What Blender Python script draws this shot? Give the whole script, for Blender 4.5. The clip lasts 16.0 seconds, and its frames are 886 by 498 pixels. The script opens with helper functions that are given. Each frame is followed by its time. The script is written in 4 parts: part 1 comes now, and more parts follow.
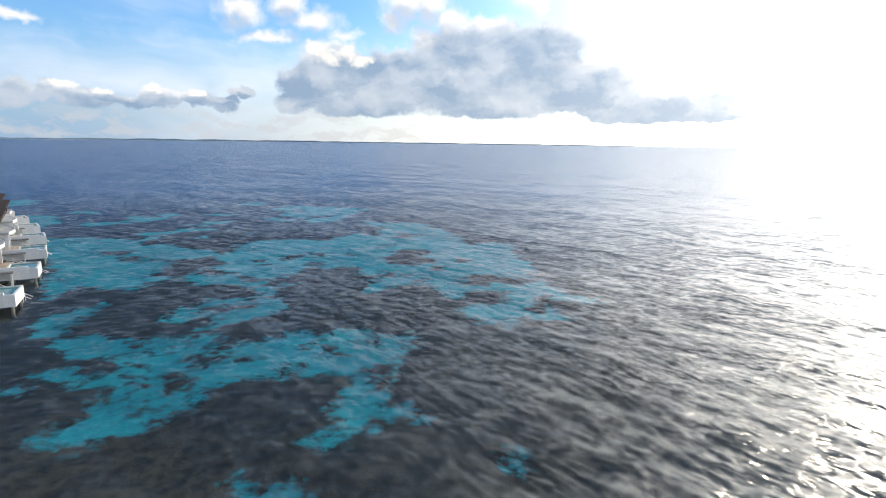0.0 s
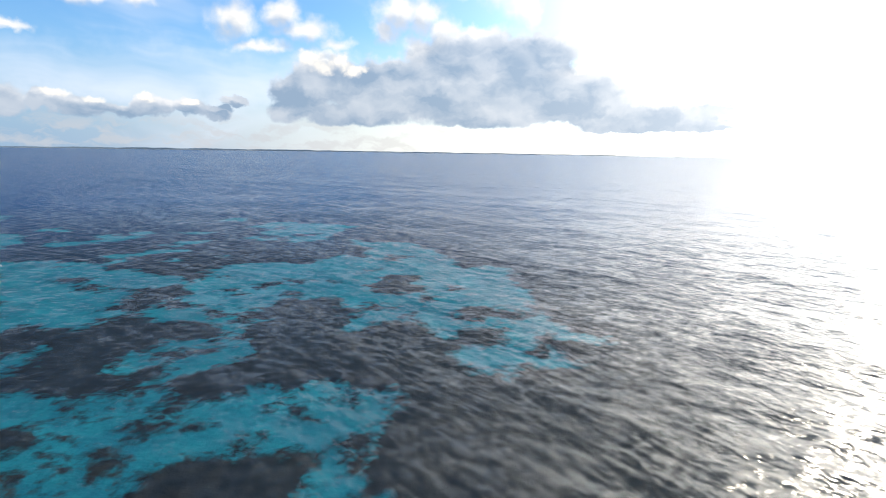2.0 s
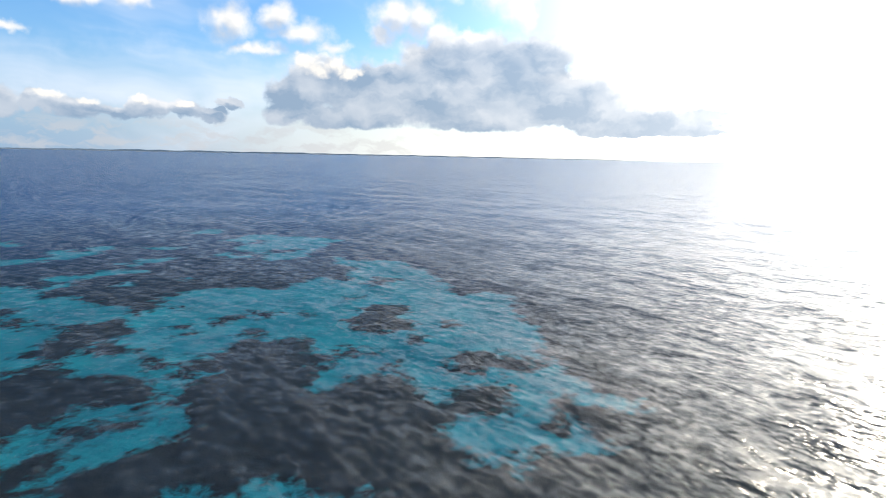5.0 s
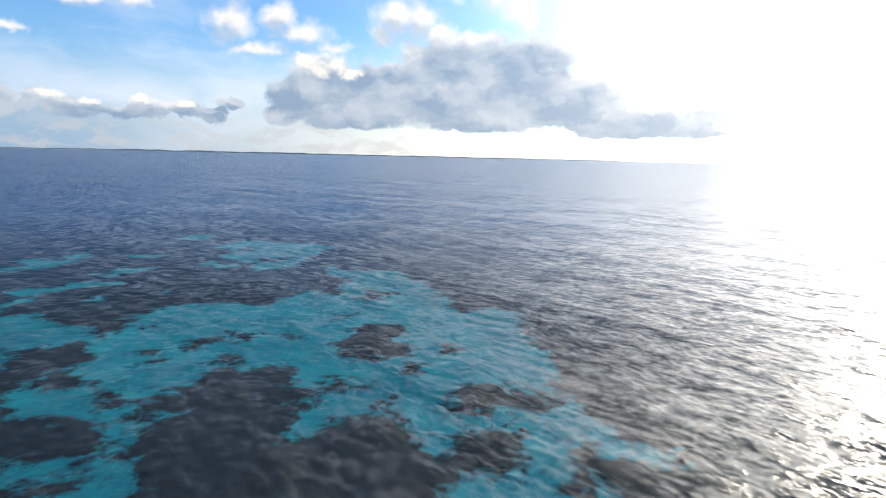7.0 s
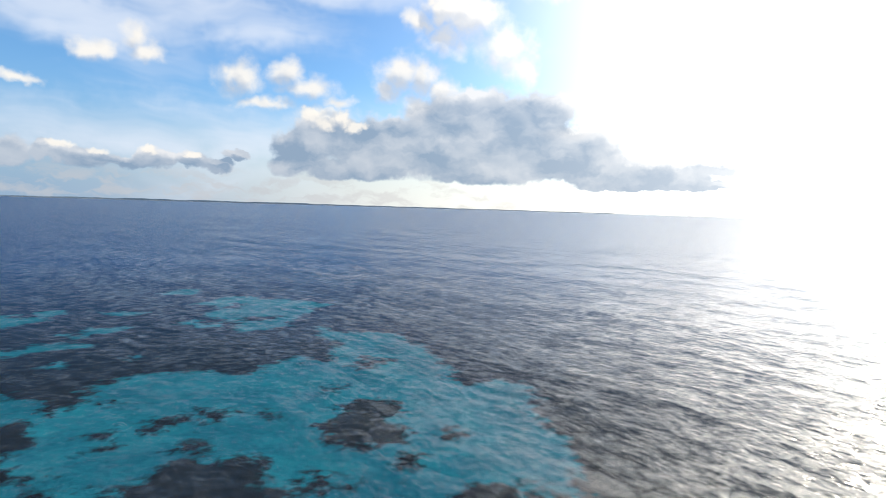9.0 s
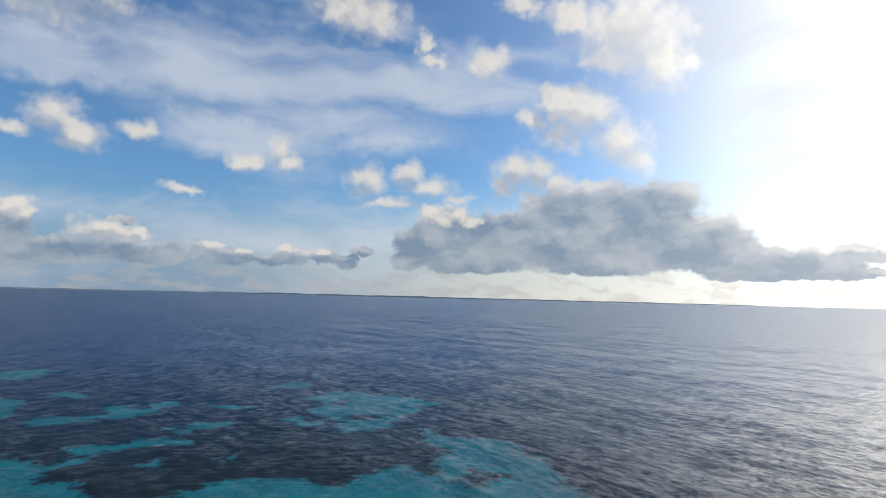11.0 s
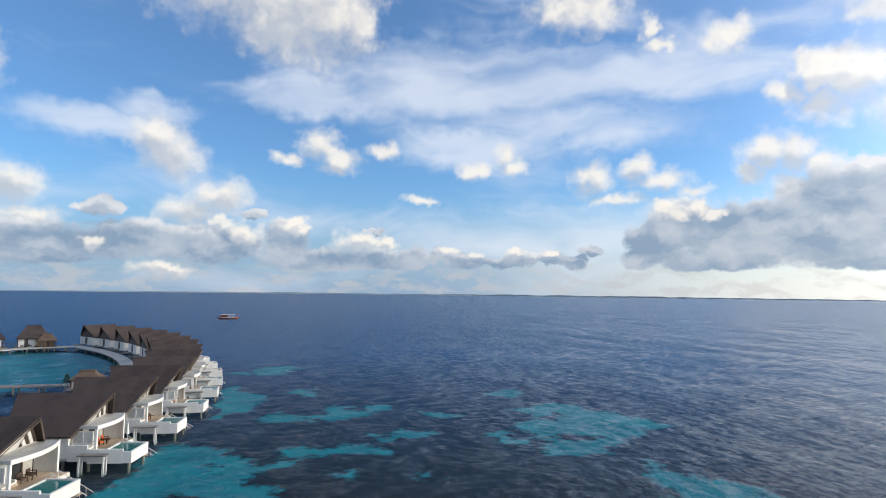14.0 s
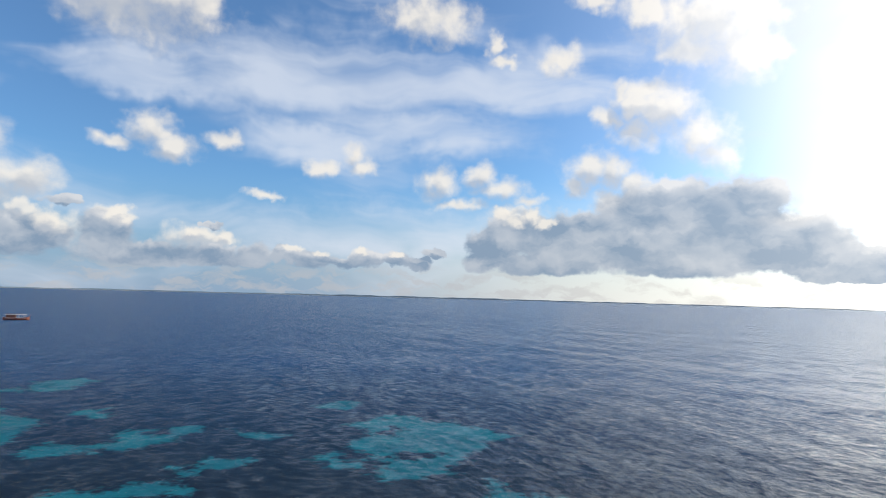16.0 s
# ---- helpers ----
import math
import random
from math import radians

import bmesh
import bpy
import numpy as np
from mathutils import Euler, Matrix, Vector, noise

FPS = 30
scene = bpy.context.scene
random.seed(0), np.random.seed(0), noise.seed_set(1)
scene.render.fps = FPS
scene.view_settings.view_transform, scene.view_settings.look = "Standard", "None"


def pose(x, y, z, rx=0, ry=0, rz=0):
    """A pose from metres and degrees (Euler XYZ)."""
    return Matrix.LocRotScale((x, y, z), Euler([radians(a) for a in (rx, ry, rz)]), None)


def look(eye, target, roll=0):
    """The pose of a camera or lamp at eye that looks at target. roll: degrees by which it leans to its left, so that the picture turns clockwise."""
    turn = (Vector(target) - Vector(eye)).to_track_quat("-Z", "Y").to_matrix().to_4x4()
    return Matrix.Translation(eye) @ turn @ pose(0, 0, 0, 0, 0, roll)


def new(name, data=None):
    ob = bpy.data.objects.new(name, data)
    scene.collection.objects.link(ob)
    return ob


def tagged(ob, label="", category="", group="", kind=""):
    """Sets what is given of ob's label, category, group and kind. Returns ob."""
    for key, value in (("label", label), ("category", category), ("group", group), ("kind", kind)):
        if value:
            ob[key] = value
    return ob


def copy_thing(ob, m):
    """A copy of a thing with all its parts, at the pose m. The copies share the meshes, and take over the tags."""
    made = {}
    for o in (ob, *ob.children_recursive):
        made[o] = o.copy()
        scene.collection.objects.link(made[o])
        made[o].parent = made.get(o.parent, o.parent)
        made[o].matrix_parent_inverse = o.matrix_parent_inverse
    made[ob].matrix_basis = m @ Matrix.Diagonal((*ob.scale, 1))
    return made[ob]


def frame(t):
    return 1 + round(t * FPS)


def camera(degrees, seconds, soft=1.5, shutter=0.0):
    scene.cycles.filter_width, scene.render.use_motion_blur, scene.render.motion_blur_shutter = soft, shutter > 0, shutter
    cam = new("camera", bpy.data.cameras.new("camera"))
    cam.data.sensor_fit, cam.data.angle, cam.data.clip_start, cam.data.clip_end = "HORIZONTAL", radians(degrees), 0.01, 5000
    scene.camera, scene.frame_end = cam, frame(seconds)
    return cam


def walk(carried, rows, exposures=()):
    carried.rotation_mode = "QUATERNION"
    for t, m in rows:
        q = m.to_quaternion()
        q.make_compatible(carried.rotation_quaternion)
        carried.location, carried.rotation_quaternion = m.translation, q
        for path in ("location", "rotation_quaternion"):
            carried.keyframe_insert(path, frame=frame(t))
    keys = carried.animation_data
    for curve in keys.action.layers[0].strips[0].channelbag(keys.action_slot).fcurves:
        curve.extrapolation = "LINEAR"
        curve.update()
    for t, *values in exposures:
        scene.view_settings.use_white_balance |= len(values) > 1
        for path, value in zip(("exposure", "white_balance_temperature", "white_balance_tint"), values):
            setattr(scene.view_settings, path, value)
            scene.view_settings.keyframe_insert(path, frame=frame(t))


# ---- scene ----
cam = camera(75.16, 16.0, soft=1.0)
walk(cam, [
    (0, pose(-1.07, 2.22, 17.36, 79.44, -0.77, -0.25)),
    (0.5, pose(-1.17, 4.22, 17.60, 79.48, -0.92, -0.44)),
    (1, pose(-1.06, 6.22, 17.82, 79.57, -0.88, -0.64)),
    (1.5, pose(-0.90, 8.09, 18.09, 80.31, -0.87, -0.79)),
    (2, pose(-0.73, 10.05, 18.41, 80.33, -0.86, -0.94)),
    (2.5, pose(-0.60, 12.14, 18.64, 80.39, -0.96, -1.03)),
    (3, pose(-0.38, 14.19, 18.85, 80.43, -0.92, -1.13)),
    (3.5, pose(-0.26, 16.34, 18.98, 80.52, -1.05, -1.20)),
    (4, pose(-0.24, 18.69, 19.09, 80.60, -1.16, -1.28)),
    (4.2, pose(-0.23, 19.50, 19.09, 80.67, -1.20, -1.37)),
    (6.3, pose(-0.23, 27.71, 19.39, 80.66, -1.08, -1.35)),
    (6.5, pose(-0.20, 28.38, 19.35, 80.70, -1.25, -1.32)),
    (7, pose(-0.09, 30.10, 19.51, 80.72, -1.30, -1.34)),
    (7.5, pose(0.01, 31.77, 19.71, 80.77, -1.38, -1.41)),
    (8, pose(0.14, 33.55, 19.97, 80.85, -1.53, -1.46)),
    (8.2, pose(0.11, 34.37, 20.04, 80.95, -1.71, -1.50)),
    (10.3, pose(-0.20, 42.58, 19.13, 94.74, -1.51, 3.28)),
    (10.5, pose(-0.20, 43.44, 19.12, 94.77, -1.56, 5.11)),
    (11, pose(-0.13, 45.79, 19.21, 94.64, -1.38, 10.35)),
    (11.5, pose(-0.03, 48.15, 19.37, 94.58, -1.04, 16.48)),
    (12, pose(0.30, 49.60, 19.39, 94.50, -0.84, 23.11)),
    (12.5, pose(0.74, 50.81, 19.45, 94.46, -0.61, 29.13)),
    (13, pose(0.81, 52.45, 19.50, 94.40, -0.46, 33.91)),
    (13.5, pose(0.64, 54.15, 19.54, 94.37, -0.45, 35.99)),
    (14, pose(-0.06, 56.38, 19.54, 94.35, -0.70, 32.86)),
    (14.5, pose(-1.13, 58.43, 19.62, 94.45, -1.11, 25.30)),
    (15, pose(-1.92, 60.43, 19.71, 94.55, -1.32, 20.61)),
    (15.5, pose(-2.62, 62.64, 19.81, 94.61, -1.42, 18.77)),
    (16, pose(-3.23, 64.82, 19.94, 94.67, -1.51, 17.53)),
], exposures=[(0.0, 0.34), (8.2, 0.27), (10.3, -0.18), (11.5, -0.32), (12.5, -0.2), (13.5, 0.05), (14.5, 0.1), (15.2, 0.03), (16.0, -0.02)])

# ---- sky and sun ----
SUN_AZ, SUN_EL = 53.0, 17.0  # degrees east of +y, degrees above the horizon
SKY_TINT = (0.104, 0.146, 0.172)
world = bpy.data.worlds.new("sky")
scene.world = world
world.use_nodes = True
wt = world.node_tree
wt.nodes.clear()


def wnode(kind, **values):
    n = wt.nodes.new(kind)
    for key, value in values.items():
        if key == "op":
            n.operation = value
        elif key == "blend":
            n.blend_type = value
    return n


def wset(socket, value):
    """Link a socket, or set a plain value."""
    if isinstance(value, bpy.types.NodeSocket):
        wt.links.new(value, socket)
    else:
        socket.default_value = value


def wmath(op, a, b=0.0, c=0.0, clamp=False):
    n = wnode("ShaderNodeMath", op=op)
    n.use_clamp = clamp
    wset(n.inputs[0], a), wset(n.inputs[1], b), wset(n.inputs[2], c)
    return n.outputs[0]


def wvec(op, a, b=(0, 0, 0)):
    n = wnode("ShaderNodeVectorMath", op=op)
    wset(n.inputs[0], a), wset(n.inputs[1], b)
    return n.outputs["Value" if op in ("LENGTH", "DOT_PRODUCT", "DISTANCE") else "Vector"]


def wramp(value, lo, hi, out_lo=0.0, out_hi=1.0, smooth=True):
    n = wnode("ShaderNodeMapRange")
    n.interpolation_type = "SMOOTHSTEP" if smooth else "LINEAR"
    wset(n.inputs["Value"], value)
    n.inputs["From Min"].default_value, n.inputs["From Max"].default_value = lo, hi
    n.inputs["To Min"].default_value, n.inputs["To Max"].default_value = out_lo, out_hi
    return n.outputs["Result"]


def wmix(fac, a, b, blend="MIX"):
    n = wt.nodes.new("ShaderNodeMix")
    n.data_type, n.blend_type = "RGBA", blend
    wset(n.inputs[0], fac)
    wset(n.inputs[6], a if isinstance(a, bpy.types.NodeSocket) else (*a, 1))
    wset(n.inputs[7], b if isinstance(b, bpy.types.NodeSocket) else (*b, 1))
    return n.outputs[2]


def wnoise(vector, scale, detail=6.0, rough=0.55, distortion=0.0):
    n = wnode("ShaderNodeTexNoise")
    wset(n.inputs["Vector"], vector)
    n.inputs["Scale"].default_value, n.inputs["Detail"].default_value = scale, detail
    n.inputs["Roughness"].default_value, n.inputs["Distortion"].default_value = rough, distortion
    return n.outputs["Fac"], n.outputs["Color"]


sky = wnode("ShaderNodeTexSky")
sky.sky_type, sky.sun_disc = "NISHITA", False
sky.sun_elevation, sky.sun_rotation = radians(SUN_EL), radians(SUN_AZ)
sky.air_density, sky.dust_density, sky.ozone_density = 1.0, 0.2, 4.0
ray = wnode("ShaderNodeTexCoord").outputs["Generated"]
split = wnode("ShaderNodeSeparateXYZ")
wset(split.inputs[0], ray)
AZ = wmath("MULTIPLY", wmath("ARCTAN2", split.outputs[0], split.outputs[1]), 57.2958)
EL = wmath("MULTIPLY", wmath("ARCSINE", split.outputs[2]), 57.2958)
join = wnode("ShaderNodeCombineXYZ")
wset(join.inputs[0], AZ), wset(join.inputs[1], EL)
PLACE = join.outputs[0]
def wscale(vector, factor):
    n = wnode("ShaderNodeVectorMath", op="SCALE")
    wset(n.inputs[0], vector), wset(n.inputs["Scale"], factor)
    return n.outputs["Vector"]


def bent(place):
    """The place after the billows, at three sizes, have bent it."""
    big = wvec("MULTIPLY", wvec("SUBTRACT", wnoise(place, 0.17, 2.0)[1], (0.5, 0.5, 0.5)), (2.4, 1.4, 0))
    small = wvec("MULTIPLY", wvec("SUBTRACT", wnoise(place, 0.55, 2.5, 0.5)[1], (0.5, 0.5, 0.5)), (2.6, 2.1, 0))
    tiny = wvec("MULTIPLY", wvec("SUBTRACT", wnoise(place, 1.5, 3.0, 0.5)[1], (0.5, 0.5, 0.5)), (1.9, 1.5, 0))
    small = wvec("ADD", small, wscale(tiny, wramp(EL, 14.0, 3.0, 0.12, 0.75)))
    return wvec("ADD", place, wscale(wvec("ADD", big, small), wmath("ADD", 0.55, wmath("MULTIPLY", wmath("MAXIMUM", EL, 0.0), 0.035))))


# a short way towards the light, shorter for the far, low clouds
LIGHT_STEP = wscale((0.5, 1.2, 0), wmath("ADD", 0.15, wmath("MULTIPLY", wmath("MAXIMUM", EL, 0.0), 0.085)))
BENT = bent(PLACE)
BENT_LIT = bent(wvec("ADD", PLACE, LIGHT_STEP))


class Bank:
    """Clouds of one kind: each puff is a soft ellipse in degrees of azimuth and elevation; the bank is their union.
    The second field is the same a short way towards the light, for the clouds' own shading."""

    def __init__(self, shaded=True):
        self.places = [BENT, BENT_LIT] if shaded else [BENT]
        self.fields = [None] * len(self.places)

    def puff(self, az, el, w, h):
        for k, place in enumerate(self.places):
            d = wvec("MULTIPLY", wvec("SUBTRACT", place, (az, el, 0)), (1 / w, 1 / h, 1))
            f = wmath("SUBTRACT", 1.0, wvec("LENGTH", d))
            self.fields[k] = f if self.fields[k] is None else wmath("SMOOTH_MAX", self.fields[k], f, 0.25)


white_bank, grey_bank, veil_bank, cap_bank = Bank(), Bank(), Bank(False), Bank()
white, grey, veil, cap = white_bank.puff, grey_bank.puff, veil_bank.puff, cap_bank.puff
# high cumulus over the villas
white(-46.8, 26.3, 6.7, 4.3)
white(-53.4, 27.5, 7.4, 3.6)
white(-41.9, 25.7, 2.3, 3.0)
white(-49.0, 24.2, 4.9, 2.7)
white(-73.7, 17.7, 2.1, 2.9)
white(-59.8, 13.5, 2.4, 1.9)
white(-58.2, 11.8, 2.4, 1.9)
white(-45.1, 14.1, 1.9, 1.5)
white(-43.4, 12.7, 1.9, 1.3)
white(-48.0, 12.8, 1.5, 0.7)
white(-38.9, 13.8, 1.6, 0.8)
white(-26.7, 13.5, 1.3, 1.1)
white(-25.5, 12.3, 1.4, 0.9)
white(-29.9, 12.1, 1.5, 0.9)
white(-19.5, 26.4, 4.3, 1.9)
# small cumulus row
white(-18.4, 11.4, 2.2, 1.5)
white(-13.8, 12.0, 1.6, 1.2)
white(-11.8, 10.6, 2.3, 1.1)
white(-15.6, 9.1, 2.6, 0.6)
white(-9.3, 9.4, 1.4, 0.7)
white(-3.3, 12.5, 2.1, 1.7)
white(-1.2, 12.0, 2.0, 1.6)
white(0.6, 11.0, 1.5, 1.3)
white(-4.6, 10.7, 1.2, 1.2)
white(-1.8, 9.5, 2.0, 1.4)
white(-6.3, 22.8, 1.8, 1.4)
white(-12.9, 24.2, 0.9, 0.9)
white(-11.6, 22.6, 1.4, 0.6)
white(-35.1, 9.1, 1.5, 0.4)
# bright cumulus by the sun
white(-0.4, 19.6, 1.0, 0.9)
white(1.2, 18.4, 1.7, 1.5)
white(-1.9, 17.3, 1.4, 1.2)
white(0.8, 15.9, 2.2, 1.5)
# low sunlit heaps
white(-70.4, 8.5, 2.4, 1.8)
white(-72.4, 6.2, 1.9, 1.2)
white(-54.4, 8.6, 2.4, 1.7)
white(-56.8, 7.0, 2.6, 1.3)
white(-52.2, 4.9, 2.1, 1.3)
white(-59.1, 1.7, 2.5, 0.7)
white(-64.2, 4.4, 1.3, 1.0)
white(-48.0, 6.3, 1.4, 0.7)
white(-40.7, 4.7, 3.2, 1.0)
white(-10.6, 7.9, 2.9, 1.0)
white(-68.9, 6.0, 2.4, 0.9)
# towers towards the sun
white(3.5, 17.8, 3.2, 1.9)
white(6.7, 15.5, 2.7, 2.2)
white(0.2, 18.7, 1.4, 1.0)
white(-1.4, 17.2, 1.6, 0.8)
white(8.3, 13.3, 1.7, 1.7)
white(7.3, 25.4, 5.8, 3.3)
white(10.4, 22.2, 2.6, 2.6)
white(-2.7, 27.6, 2.4, 0.9)
white(1.8, 26.3, 2.9, 1.7)
white(6.2, 22.4, 3.7, 1.6)
white(1.3, 19.2, 2.8, 1.2)
white(13.6, 7.2, 2.8, 0.7)
# grey bank over the boat
grey(-70.0, 3.4, 6.4, 2.2)
grey(-61.5, 4.3, 4.8, 1.9)
grey(-55.2, 4.2, 4.8, 1.9)
grey(-48.2, 4.8, 2.3, 1.8)
grey(-44.1, 2.9, 5.8, 1.4)
grey(-39.6, 3.0, 3.5, 1.2)
grey(-63.9, 7.2, 2.2, 0.9)
grey(-51.2, 7.0, 1.4, 0.5)
grey(-39.8, 5.9, 1.0, 0.4)
grey(-71.4, 1.3, 5.6, 1.0)
# far row
grey(-35.7, 3.3, 1.8, 1.3)
grey(-32.9, 3.6, 1.5, 0.9)
grey(-30.3, 3.1, 2.3, 1.0)
grey(-27.6, 3.0, 1.8, 0.7)
grey(-25.1, 3.5, 1.7, 1.0)
grey(-22.3, 3.5, 1.5, 0.8)
grey(-20.0, 3.2, 1.5, 0.6)
grey(-18.6, 4.3, 1.0, 0.6)
grey(-12.3, 5.3, 3.4, 1.6)
grey(-13.3, 3.6, 2.5, 1.3)
grey(-9.0, 6.2, 2.8, 2.1)
# broad grey cumulus
grey(7.7, 7.6, 6.9, 3.5)
grey(4.6, 10.1, 3.3, 1.7)
grey(10.3, 9.0, 4.1, 2.4)
grey(-0.8, 4.9, 8.2, 2.2)
grey(13.1, 5.4, 5.8, 2.2)
grey(16.3, 3.8, 9.0, 1.3)
grey(21.7, 3.0, 4.9, 0.9)
grey(18.5, 2.3, 6.4, 0.7)
grey(26.1, 4.0, 2.5, 0.8)
grey(-8.0, 3.4, 6.8, 1.3)
grey(1.4, 7.8, 5.0, 2.9)
grey(-4.1, 6.5, 4.5, 2.2)
grey(-11.4, 6.3, 2.9, 1.7)
grey(23.8, 2.3, 4.6, 0.5)
grey(3.6, 3.7, 5.3, 1.9)
grey(8.2, 4.1, 6.1, 1.8)
# sunlit caps
cap(-11.7, 8.0, 1.0, 0.7)
cap(-10.3, 7.4, 0.9, 0.6)
cap(-9.0, 8.1, 0.8, 0.7)
cap(-7.8, 7.4, 0.9, 0.5)
cap(-52.2, 5.2, 1.2, 1.1)
cap(-54.0, 6.2, 1.1, 0.7)
cap(-47.1, 6.3, 1.1, 0.9)
cap(-41.3, 5.0, 1.2, 0.7)
cap(-38.8, 4.8, 1.1, 0.6)
cap(-58.6, 1.7, 1.4, 0.6)
cap(-64.2, 4.1, 0.9, 0.7)
cap(-32.2, 4.2, 0.9, 0.45)
cap(-29.6, 3.9, 0.8, 0.35)
cap(-25.6, 4.2, 0.8, 0.4)
cap(-22.0, 4.0, 0.6, 0.3)
# high veils
veil(-26.7, 21.1, 18.0, 4.1)
veil(-46.6, 18.3, 7.2, 1.6)
veil(-12.4, 20.8, 12.5, 3.3)
veil(-64.6, 14.2, 6.6, 1.4)
veil(-18.6, 16.3, 11.4, 2.1)
veil(-24.0, 6.2, 17.0, 2.6)
veil(-30.0, 14.5, 8.0, 2.0)
veil(-60.6, 16.0, 3.8, 1.2)
# veils by the sun
veil(23.0, 16.7, 8.8, 5.8)
veil(-46.0, 19.6, 4.6, 1.7)
veil(14.3, 23.6, 9.6, 2.7)


fine, _ = wnoise(PLACE, 1.0, 6.0, 0.55)
lumps, _ = wnoise(wvec("MULTIPLY", BENT, (0.26, 0.5, 1)), 1.0, 4.0, 0.5)
layers, _ = wnoise(wvec("MULTIPLY", BENT, (0.16, 0.36, 1)), 1.0, 5.0, 0.5)
ragged = wmath("MULTIPLY", wmath("SUBTRACT", fine, 0.5), 0.8)
SUN_WAY = Vector((math.sin(radians(SUN_AZ)) * math.cos(radians(SUN_EL)), math.cos(radians(SUN_AZ)) * math.cos(radians(SUN_EL)), math.sin(radians(SUN_EL))))
NEAR_SUN = wmath("MAXIMUM", wvec("DOT_PRODUCT", ray, tuple(SUN_WAY)), 0.0)
GLOW_WIDE = wmath("POWER", NEAR_SUN, 5.5)
GLOW_MID = wmath("POWER", NEAR_SUN, 16.0)
GLOW_CORE = wmath("POWER", NEAR_SUN, 45.0)

# clear sky, paler towards the horizon and towards the sun
clear = wvec("MULTIPLY", sky.outputs[0], SKY_TINT)
haze_colour = wmix(wramp(NEAR_SUN, 0.0, 0.65), (0.25, 0.37, 0.54), (0.80, 0.79, 0.74))
clear = wmix(wramp(NEAR_SUN, 0.66, 0.95, 0.0, 0.85), clear, (0.82, 0.86, 0.92))
clear = wmix(wramp(EL, 12.0, 0.0, 0.0, 0.9), clear, haze_colour)
low_glow = wmath("MULTIPLY", wmath("POWER", NEAR_SUN, 5.0), wmath("EXPONENT", wmath("MULTIPLY", wmath("MAXIMUM", EL, 0.0), -0.09)))
glow = wmath("ADD", wmath("ADD", wmath("MULTIPLY", GLOW_WIDE, 1.25), wmath("MULTIPLY", GLOW_MID, 1.2)), wmath("MULTIPLY", GLOW_CORE, 2.2))
veiled_glow = wmath("ADD", wmath("ADD", wmath("MULTIPLY", GLOW_WIDE, 1.25), wmath("MULTIPLY", GLOW_MID, 1.6)), wmath("MULTIPLY", GLOW_CORE, 0.7))
clear = wvec("ADD", clear, wscale((1.0, 0.95, 0.86), wmath("ADD", wmath("MULTIPLY", low_glow, 1.2), wmath("MULTIPLY", glow, 0.65))))
clear = wmix(0.06, clear, (0.62, 0.74, 0.92))
# veils of high cloud
drift = wvec("ADD", PLACE, wvec("MULTIPLY", wvec("SUBTRACT", wnoise(PLACE, 0.06, 3.0)[1], (0.5, 0.5, 0.5)), (22.0, 9.0, 0)))
streak, _ = wnoise(wvec("MULTIPLY", drift, (0.045, 0.20, 1)), 1.0, 4.0, 0.5)
thin = wramp(wmath("ADD", streak, wramp(veil_bank.fields[0], -0.6, 0.7, -0.06, 0.20)), 0.42, 0.82)
clear = wmix(wmath("MULTIPLY", thin, wramp(EL, 28.0, 48.0, 0.75, 0.2)), clear, (0.74, 0.80, 0.90))
# small sunlit heaps along the horizon
heaps, _ = wnoise(wvec("MULTIPLY", BENT, (0.22, 0.75, 1)), 1.0, 4.0, 0.55)
clear = wmix(wmath("MULTIPLY", wramp(EL, 3.6, 1.4), wramp(heaps, 0.46, 0.62, 0.0, 0.6)), clear, wmix(wramp(NEAR_SUN, 0.3, 0.95), (0.52, 0.53, 0.56), (0.86, 0.82, 0.74)))
# cumulus, bright on the sun's side and grey below
def billows(scale):
    """Rounded lumps of cloud: how near their middles, and how much they face the light."""
    found = []
    for place in (BENT, BENT_LIT):
        n = wnode("ShaderNodeTexVoronoi")
        n.feature = "SMOOTH_F1"
        wset(n.inputs["Vector"], place)
        n.inputs["Scale"].default_value, n.inputs["Smoothness"].default_value = scale, 0.35
        found.append(n.outputs["Distance"])
    return wmath("SUBTRACT", 0.5, found[0]), wmath("SUBTRACT", found[1], found[0])


near_lumps, near_facing = billows(0.42)
far_lumps, far_facing = billows(0.38)
white_depth = wmath("ADD", wmath("ADD", white_bank.fields[0], ragged), wmath("MULTIPLY", near_lumps, 0.45))
white_cover = wramp(white_depth, -0.46, 0.80, 0.0, 0.87)
white_shade = wmath("ADD", wramp(white_bank.fields[1], -0.25, 0.65), wmath("MULTIPLY", near_facing, -0.8), clamp=True)
white_shade = wmath("MULTIPLY", white_shade, wramp(NEAR_SUN, 0.55, 0.9, 1.0, 0.45))  # thin cloud glows near the sun
white_colour = wscale(wmix(white_shade, (0.95, 0.90, 0.82), (0.54, 0.57, 0.62)), wramp(NEAR_SUN, 0.6, 0.95, 1.0, 1.7))
seen = wmix(white_cover, clear, white_colour)
